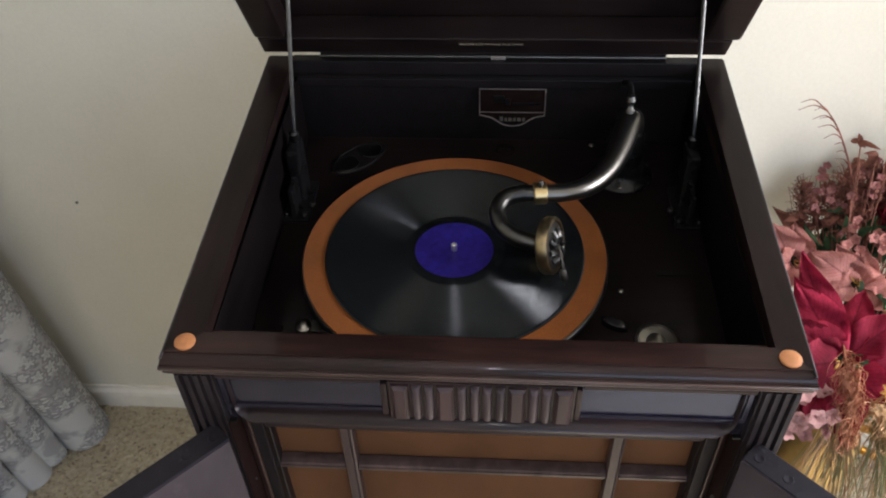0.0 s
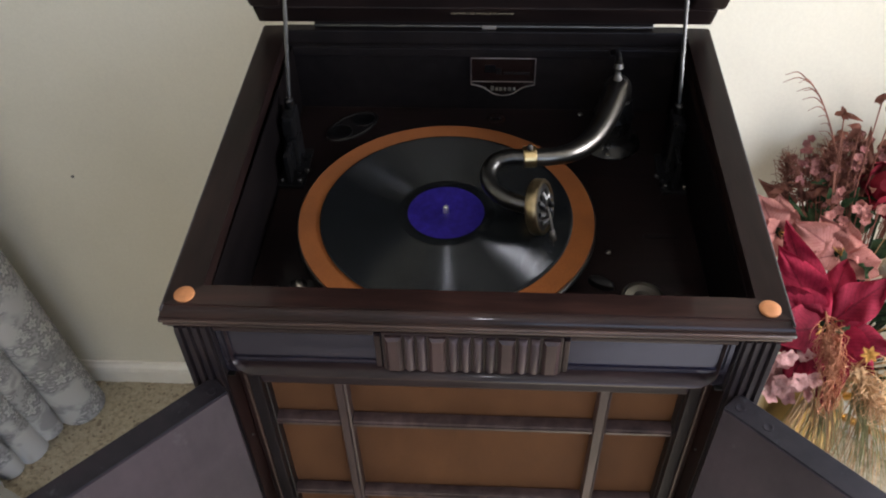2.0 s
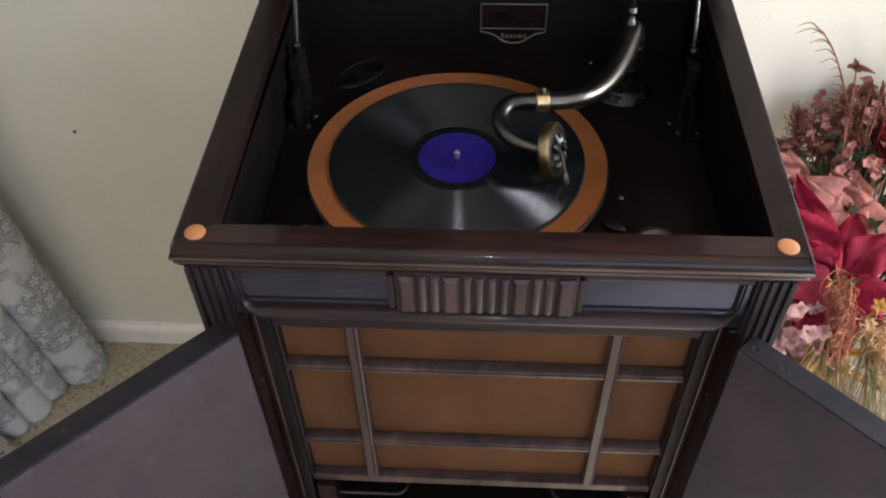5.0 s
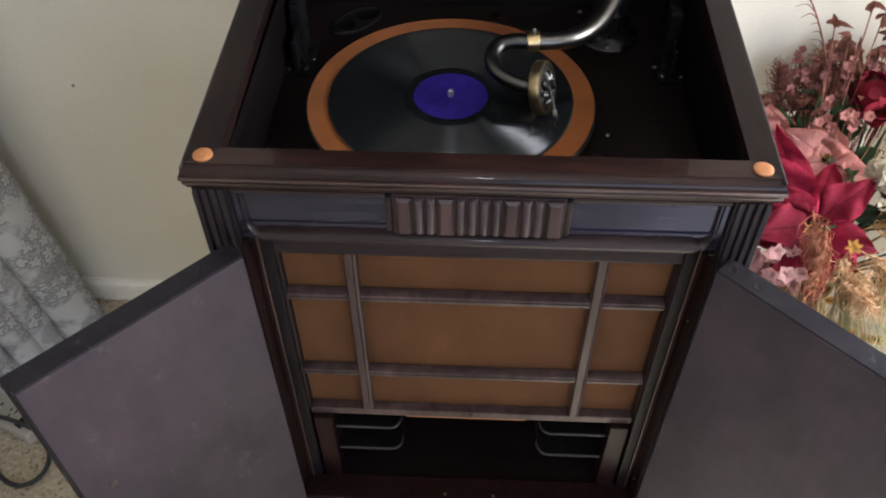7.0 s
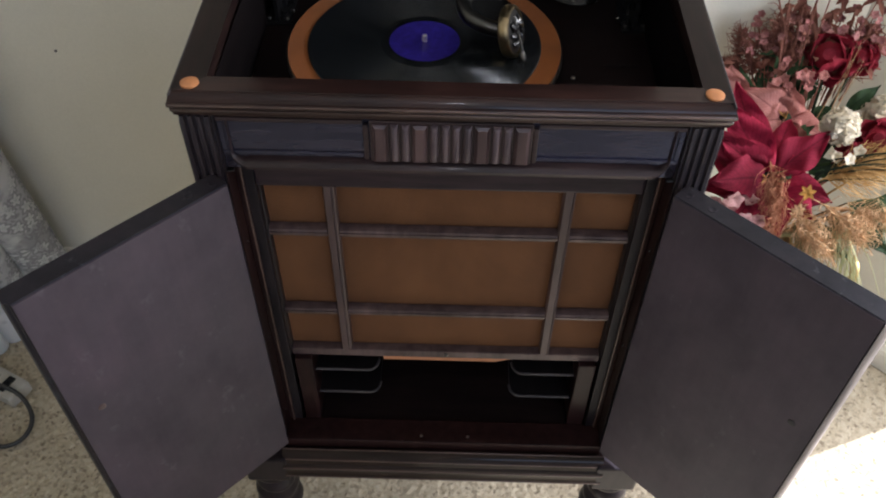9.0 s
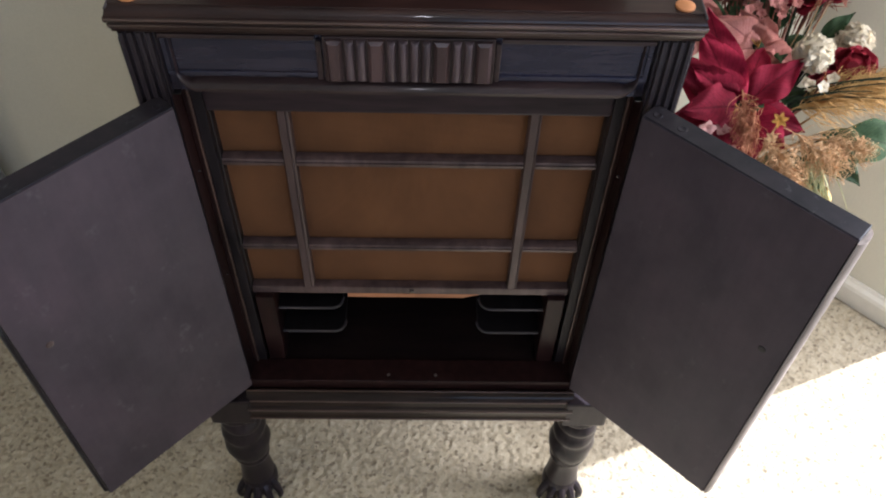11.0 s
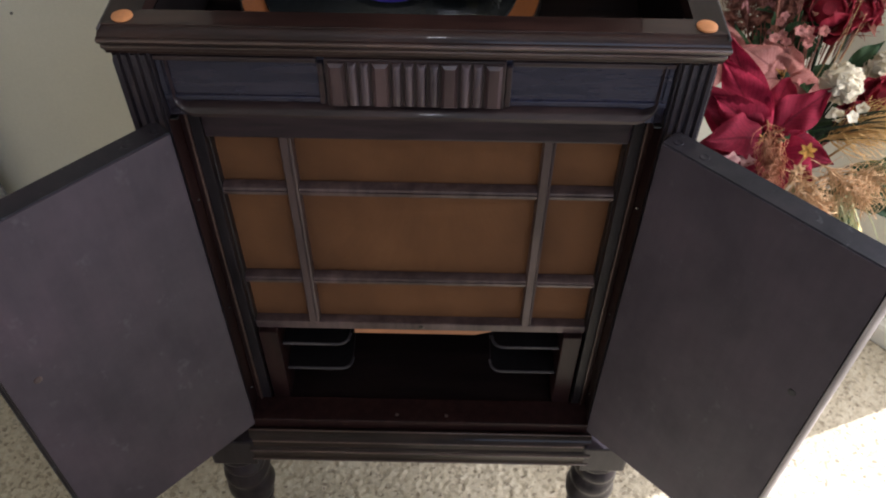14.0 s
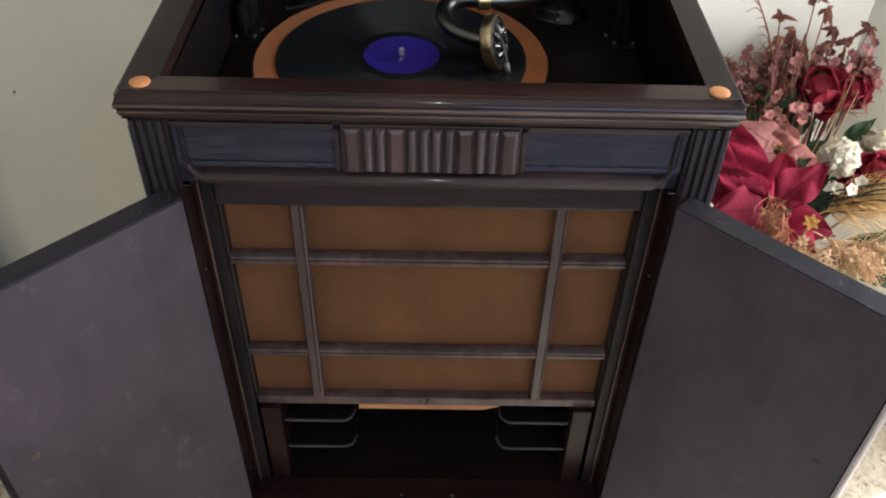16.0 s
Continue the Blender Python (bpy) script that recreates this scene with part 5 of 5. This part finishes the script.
def rose(centre, r, mat, label):
    centre = Vector(centre)
    core = bloom("rose", label)
    stem(centre, core)
    part("heart", lathe([(r * 0.2, -r * 0.6), (r * 0.45, -r * 0.3), (r * 0.5, r * 0.2), (r * 0.2, r * 0.5)], centre, CAM_WAY, 12), mat, core, "", True)
    q = Vector((0, 0, 1)).rotation_difference((CAM_WAY + rv(0.3)).normalized())
    for k in range(11):
        a = k * 2.4
        rr = r * (0.45 + 0.06 * k)
        d = q @ Vector((math.cos(a), math.sin(a), 0))
        bm = petal_grid(bmesh.new(), centre + d * rr * 0.25 - (q @ Vector((0, 0, r * 0.55))), centre + d * rr + (q @ Vector((0, 0, r * (0.75 - 0.07 * k)))), r * 1.35, -d, -0.22, 0.003, 0.6, 7, 4, 0.5)
        part("petal", bm, mat, core, "", True)


rose((0.572, 0.515, 0.630), 0.046, M_MAROON, "deep maroon silk rose in the brass vase")
rose((0.627, 0.390, 0.574), 0.038, M_MAROON, "deep maroon silk rose in the brass vase")
rose((0.618, 0.515, 0.632), 0.030, M_MAROON, "deep maroon silk rose in the brass vase")
rose((0.565, 0.335, 0.585), 0.026, M_MAROON, "deep maroon silk rose in the brass vase")


def carnation(centre, r):
    centre = Vector(centre)
    core = bloom("carnation", "ruffled white silk carnation in the brass vase")
    stem(centre, core)
    part("heart", lathe([(r * 0.15, -r), (r * 0.55, -r * 0.65), (r * 0.82, -r * 0.2), (r * 0.84, r * 0.2), (r * 0.6, r * 0.6), (r * 0.2, r * 0.82)], centre, CAM_WAY, 12), M_WHITEP, core, "", True)
    q = Vector((0, 0, 1)).rotation_difference(CAM_WAY)
    for k in range(26):
        ph = math.acos(1 - 1.5 * (k + 0.5) / 26)
        a = k * 2.39996
        d = q @ Vector((math.sin(ph) * math.cos(a), math.sin(ph) * math.sin(a), math.cos(ph)))
        t = rv(1.0)
        t = (t - d * t.dot(d)).normalized()
        bm = petal_grid(bmesh.new(), centre + d * r * 0.76 - t * r * 0.30, centre + d * r * rng.uniform(0.90, 1.02) + t * r * 0.50, r * 1.25, (d - t * 0.15).normalized(), 0.12, 0.0018, 0.5, 6, 5, 0.4)
        part("petal", bm, M_WHITEP, core, "", True)


carnation((0.545, 0.358, 0.622), 0.0235)
carnation((0.643, 0.440, 0.583), 0.024)


def blossoms(centre, spread, count, size, mat, name, label):
    centre = Vector(centre)
    core = bloom(name, label)
    stem(centre - Vector((0, 0, 0.02)), core, 0.0016, M_BROWN)
    for k in range(count):
        c = rv(1.0)
        c = centre + Vector((c.x, c.y * 0.8, c.z * 0.6)).normalized() * (rng.random() ** 0.5 * spread * 1.45)
        n = (CAM_WAY + rv(0.7)).normalized()
        q = Vector((0, 0, 1)).rotation_difference(n)
        bm = bmesh.new()
        for j in range(5):
            a = 2 * math.pi * j / 5 + k
            petal_grid(bm, c, c + q @ Vector((math.cos(a) * size, math.sin(a) * size, size * 0.35)), size * 0.95, n, 0.1, 0.001, 0.6, 4, 2, 0.6)
        part("blossom", bm, mat, core, "", True)
        if k % 3 == 0:
            part("stalk", tube([c, c.lerp(ROOT, 0.12) + rv(0.005), c.lerp(ROOT, 0.3)], 0.0009, 5, 1), M_BROWN, core)


blossoms((0.500, 0.553, 0.630), 0.036, 70, 0.0066, M_FILLER, "filler_blossom", "cluster of dusty pink filler blossoms")
blossoms((0.560, 0.560, 0.640), 0.036, 50, 0.0068, M_FILLER, "filler_blossom", "cluster of dusty pink filler blossoms")
blossoms((0.615, 0.540, 0.655), 0.038, 44, 0.0072, M_FILLER, "filler_blossom", "cluster of dusty pink filler blossoms")
blossoms((0.520, 0.480, 0.615), 0.026, 22, 0.0080, M_PINKP, "filler_blossom", "cluster of pale pink filler blossoms")
blossoms((0.388, 0.230, 0.560), 0.026, 26, 0.0125, M_DUSTY, "hydrangea", "pale pink silk hydrangea head")
blossoms((0.55, 0.312, 0.600), 0.014, 5, 0.009, M_WHITEP, "cream_bud", "small cream silk buds on a stem")


def foliage(centre, spread, count, length, mat, label):
    """A loose head of small pointed leaves on fine stalks."""
    centre = Vector(centre)
    f = bloom("dried_foliage", label, "leaves")
    stem(centre, f, 0.0016, M_BROWN)
    for k in range(count):
        d = Vector((rng.uniform(-1, 1), rng.uniform(-0.8, 0.6), rng.uniform(-0.5, 1))).normalized()
        a = centre + d * spread * rng.random() ** 0.6
        e = a + (d + rv(0.8)).normalized() * length * rng.uniform(0.6, 1.1)
        bm = petal_grid(bmesh.new(), a, e, length * 0.36, (CAM_WAY + rv(0.8)).normalized(), 0.2, 0.001, 0.8, 5, 2, 1.2)
        tube([centre, centre.lerp(a, 0.5) + rv(0.004), a], 0.0006, 4, 1, bm=bm)
        part("leaflet", bm, mat, f, "", True)


for at, sp, n in (((0.468, 0.535, 0.592), 0.036, 48), ((0.510, 0.545, 0.602), 0.040, 52), ((0.552, 0.548, 0.622), 0.038, 44), ((0.612, 0.540, 0.630), 0.038, 36)):
    foliage(at, sp, n, 0.026, M_BROWN, "reddish brown dried foliage in the brass vase")
foliage((0.515, 0.515, 0.585), 0.040, 34, 0.030, M_LEAF, "dull green foliage in the brass vase")


def star(centre, size, mat, label):
    centre = Vector(centre)
    q = Vector((0, 0, 1)).rotation_difference(CAM_WAY)
    bm = bmesh.new()
    for j in range(6):
        a = 2 * math.pi * j / 6
        petal_grid(bm, centre, centre + q @ Vector((math.cos(a) * size, math.sin(a) * size, size * 0.4)), size * 0.5, CAM_WAY, 0.15, 0.001, 0.8, 4, 2)
    s = bloom("star_flower", label)
    part("star", bm, mat, s, "", True)
    part("stalk", tube([centre, centre.lerp(ROOT, 0.4) + Vector((0, -0.01, 0)), ROOT], 0.0013, 5, 3), M_STRAW, s)


star((0.461, 0.218, 0.624), 0.0105, M_YELLOW, "small yellow dried star flower")
star((0.452, 0.205, 0.606), 0.008, M_STRAW, "small straw-coloured dried star flower")
star((0.60, 0.25, 0.56), 0.009, M_STRAW, "small straw-coloured dried star flower")


def plume(base, tip, spread, count, mat, label, thick=0.0011, droop=0.25, frizz=0.010):
    """A dried grass head: many thin bent fibres joined round one stalk."""
    base, tip = Vector(base), Vector(tip)
    ax = tip - base
    ln = ax.length
    bm = tube([ROOT, ROOT.lerp(base, 0.6) + Vector((0, 0, 0.01)), base, tip], lambda t: 0.0020 - 0.0012 * t, 6, 4)
    for k in range(count):
        t = rng.random() ** 0.8
        a = base + ax * (t * 0.85)
        out = rv(1.0)
        out = (out - ax.normalized() * out.dot(ax.normalized()) * 0.7).normalized()
        l2 = ln * rng.uniform(0.25, 0.55) * (1.1 - 0.5 * t)
        e = a + ax.normalized() * l2 * 0.75 + out * spread * rng.uniform(0.4, 1.0) * (1.1 - 0.6 * t) - Vector((0, 0, droop * l2 * rng.random()))
        m1 = a.lerp(e, 0.5) + rv(frizz) + Vector((0, 0, 0.1 * l2))
        tube([a, m1, e], lambda u: thick * (1 - 0.6 * u), 3, 2, bm=bm)
    return tagged(part("dried_plume", bm, mat), label, "dried grass", "dried grasses in the brass vase")


plume((0.470, 0.255, 0.560), (0.492, 0.170, 0.560), 0.038, 210, M_STRAW, "straw-coloured pampas plume in the vase", 0.0006, 0.45, 0.017)
plume((0.515, 0.265, 0.560), (0.556, 0.195, 0.560), 0.040, 210, M_STRAW, "straw-coloured pampas plume in the vase", 0.0006, 0.45, 0.017)
plume((0.560, 0.270, 0.545), (0.610, 0.225, 0.560), 0.032, 150, M_STRAW, "straw-coloured pampas plume in the vase", 0.0006, 0.45, 0.015)
plume((0.438, 0.300, 0.604), (0.425, 0.205, 0.592), 0.024, 150, M_RUST, "rust-coloured dried grass plume in the vase", 0.0006, 0.4, 0.014)
plume((0.448, 0.262, 0.600), (0.415, 0.172, 0.575), 0.022, 90, M_RUST, "rust-coloured dried grass plume in the vase", 0.0006, 0.4, 0.014)
plume((0.520, 0.300, 0.575), (0.665, 0.325, 0.605), 0.044, 1100, M_MUSTARD, "mustard dyed grass plume in the vase", 0.0006, 0.25, 0.012)
plume((0.600, 0.320, 0.580), (0.700, 0.330, 0.612), 0.040, 750, M_MUSTARD, "mustard dyed grass plume in the vase", 0.0006, 0.25, 0.012)
plume((0.445, 0.530, 0.585), (0.440, 0.560, 0.655), 0.032, 160, M_BROWN, "reddish brown dried grass plume in the vase", 0.0008)
plume((0.500, 0.535, 0.585), (0.500, 0.565, 0.665), 0.055, 300, M_BROWN, "reddish brown dried grass plume in the vase", 0.0008)
plume((0.555, 0.555, 0.610), (0.530, 0.575, 0.685), 0.022, 90, M_BROWN, "reddish brown dried grass plume in the vase", 0.0016)
plume((0.600, 0.525, 0.585), (0.640, 0.550, 0.665), 0.050, 260, M_BROWN, "reddish brown dried grass plume in the vase", 0.0014)


def grass(base, way, length, count, mat, label, spread=0.3, droop=0.6, r=0.0012, bend=0.3):
    """Long loose grass blades that bow outward."""
    base, way = Vector(base), Vector(way).normalized()
    bm = bmesh.new()
    for k in range(count):
        d = (way + rv(spread)).normalized()
        ln = length * rng.uniform(0.6, 1.1)
        a = base + rv(0.012)
        tube([a, a + d * ln * 0.5 + Vector((0, 0, bend * 0.1 * ln)), a + d * ln - Vector((0, 0, droop * ln * 0.3))], lambda u: r * (1 - 0.7 * u), 3, 3, bm=bm)
    tube([ROOT, ROOT.lerp(base, 0.6), base], 0.003, 5, 3, bm=bm)
    return tagged(part("grass_tuft", bm, mat), label, "dried grass", "dried grasses in the brass vase")


grass((0.480, 0.225, 0.545), (0.25, -0.6, -0.75), 0.12, 34, M_GREENSTRAW, "pale green dried grass blades", 0.35)
grass((0.540, 0.230, 0.540), (0.30, -0.5, -0.85), 0.11, 30, M_GREENSTRAW, "pale green dried grass blades", 0.35)
grass((0.450, 0.250, 0.530), (-0.1, -0.45, -0.9), 0.16, 70, M_GREENSTRAW, "pale green dried grass blades", 0.4, 0.6, 0.0009)
grass((0.500, 0.250, 0.530), (0.05, -0.4, -0.9), 0.17, 60, M_STRAW, "straw-coloured dried grass blades", 0.4, 0.6, 0.0009)
grass((0.430, 0.240, 0.545), (-0.2, -0.7, -0.7), 0.12, 30, M_STRAW, "straw-coloured dried grass blades", 0.4)
grass((0.520, 0.310, 0.580), (0.9, -0.1, 0.30), 0.15, 10, M_LEAF, "dark green grass blades", 0.14, 0.2, 0.0018)
grass((0.560, 0.440, 0.560), (0.25, 0.25, 0.95), 0.15, 5, M_STRAW, "straw-coloured dried grass stalks", 0.16, 0.0, 0.0008)


def reed(points, wisps, label):
    bm = tube(points, lambda t: 0.0019 - 0.0011 * t, 6, 6)
    path = smooth_path(points, 8)
    for k in range(wisps):
        i = int(len(path) * (0.28 + 0.70 * k / wisps))
        a = path[min(i, len(path) - 1)]
        e = a + Vector((rng.uniform(-0.046, -0.018), rng.uniform(-0.01, 0.004), rng.uniform(0.002, 0.016)))
        tube([a, a.lerp(e, 0.5) + Vector((0, 0, 0.008)), e], lambda u: 0.0010 * (1 - 0.6 * u), 4, 3, bm=bm)
    return tagged(part("reed", bm, M_BROWN), label, "dried grass", "dried grasses in the brass vase")


reed([ROOT, (0.548, 0.52, 0.533), (0.525, 0.548, 0.60), (0.497, 0.552, 0.672), (0.468, 0.553, 0.730), (0.444, 0.553, 0.766), (0.420, 0.553, 0.789)], 15, "tall dried brown reed with feathery tips")
for tip in ((0.494, 0.553, 0.726), (0.536, 0.553, 0.757), (0.522, 0.555, 0.705), (0.505, 0.556, 0.690), (0.560, 0.560, 0.735), (0.585, 0.560, 0.705), (0.604, 0.552, 0.690), (0.625, 0.545, 0.715), (0.572, 0.560, 0.680)):
    tip = Vector(tip)
    s = bloom("dried_sprig", "dried sprig with rust-brown seed heads", "dried sprig")
    part("stem", tube([ROOT, ROOT.lerp(tip, 0.55) + Vector((0, 0.02, 0.01)), tip], 0.0010, 6, 4), M_BROWN, s, "", True)
    for k in range(7):
        c = tip + rv(0.011)
        part("seed_head", petal_grid(bmesh.new(), tip, c + Vector((0, 0, -0.006)) + rv(0.012), 0.0065, CAM_WAY, 0.2, 0.001, 0.7, 4, 2), M_BROWN, s, "", True)


spray = bloom("leaf_spray", "green silk leaves with a few brown ones", "leaves")


def leaf(base, tip, w, mat=None):
    bm = petal_grid(bmesh.new(), Vector(base), Vector(tip), w * 0.8, CAM_WAY, 0.16, 0.003, 0.8, 12, 5, 1.3)
    tube([ROOT, ROOT.lerp(Vector(base), 0.6), Vector(base)], 0.0014, 5, 3, bm=bm)
    part("leaf", bm, mat or M_LEAF, spray, "", True)


for b, t, w in (((0.455, 0.305, 0.580), (0.478, 0.285, 0.578), 0.022), ((0.57, 0.30, 0.53), (0.650, 0.270, 0.505), 0.060), ((0.60, 0.30, 0.53), (0.695, 0.290, 0.512), 0.075), ((0.58, 0.29, 0.52), (0.630, 0.245, 0.480), 0.04),
                ((0.54, 0.28, 0.52), (0.590, 0.232, 0.505), 0.028), ((0.52, 0.27, 0.52), (0.560, 0.215, 0.500), 0.026), ((0.54, 0.42, 0.56), (0.520, 0.385, 0.600), 0.028), ((0.60, 0.46, 0.57), (0.645, 0.475, 0.610), 0.03),
                ((0.53, 0.50, 0.57), (0.560, 0.475, 0.600), 0.04), ((0.50, 0.50, 0.55), (0.475, 0.52, 0.60), 0.035), ((0.55, 0.47, 0.55), (0.60, 0.45, 0.575), 0.035), ((0.47, 0.49, 0.55), (0.445, 0.525, 0.605), 0.03),
                ((0.52, 0.36, 0.55), (0.565, 0.32, 0.565), 0.035), ((0.58, 0.42, 0.54), (0.63, 0.385, 0.55), 0.04), ((0.52, 0.50, 0.56), (0.555, 0.535, 0.60), 0.035), ((0.48, 0.52, 0.56), (0.505, 0.545, 0.61), 0.03)):
    leaf(b, t, w)
leaf((0.53, 0.535, 0.60), (0.500, 0.565, 0.668), 0.026, M_BROWN)
leaf((0.55, 0.54, 0.62), (0.548, 0.575, 0.690), 0.022, M_BROWN)
leaf((0.46, 0.53, 0.57), (0.405, 0.55, 0.612), 0.03, M_BROWN)
tag_bm = placed(box(-0.016, 0.016, -0.0004, 0.0004, -0.007, 0.007, 0), Matrix.Translation((0.528, 0.525, 0.577)) @ Matrix.Rotation(radians(-50), 4, "X") @ Matrix.Rotation(radians(-12), 4, "Y"))
part("paper_tag", tag_bm, M_WHITE_PLASTIC, spray, "small white paper tag")

# ---------------- carpet pile ----------------
def carpet_pile():
    """Short cut pile: one rough blanket of tufts, three millimetres apart."""
    r = np.random.default_rng(3)
    x0, x1, y0, y1, step = -1.1, 1.30, -0.42, 0.596, 0.0031
    gx, gy = np.meshgrid(np.arange(x0, x1, step), np.arange(y0, y1, step))
    ny, nx = gx.shape
    h = r.uniform(0, 1, gx.shape)
    soft = (h * 2 + np.roll(h, 1, 0) + np.roll(h, -1, 0) + np.roll(h, 1, 1) + np.roll(h, -1, 1)) / 6
    lump = np.sin(gx * 47 + 2 * np.sin(gy * 31)) * np.cos(gy * 43 + gx * 13)
    z = 0.0035 + 0.0064 * (soft - 0.5) + 0.0006 * lump
    px = gx + r.uniform(-0.42, 0.42, gx.shape) * step
    py = gy + r.uniform(-0.42, 0.42, gx.shape) * step
    out = px + py > 1.232
    z = np.where(out, -0.004, np.maximum(z, 0.0006))
    verts = np.stack([px, py, z], -1).reshape(-1, 3)
    idx = np.arange(nx * ny).reshape(ny, nx)
    quads = np.stack([idx[:-1, :-1], idx[:-1, 1:], idx[1:, 1:], idx[1:, :-1]], -1)
    keep = ~(out[:-1, :-1] & out[1:, 1:])
    me = bpy.data.meshes.new("carpet_pile")
    me.from_pydata(verts.tolist(), [], quads[keep].tolist())
    me.polygons.foreach_set("use_smooth", [True] * len(me.polygons))
    ob = link_mesh("carpet_pile", me, M_CARPET, None)
    return tagged(ob, "short beige and brown flecked carpet pile", "carpet", kind="stuff")


carpet_pile()
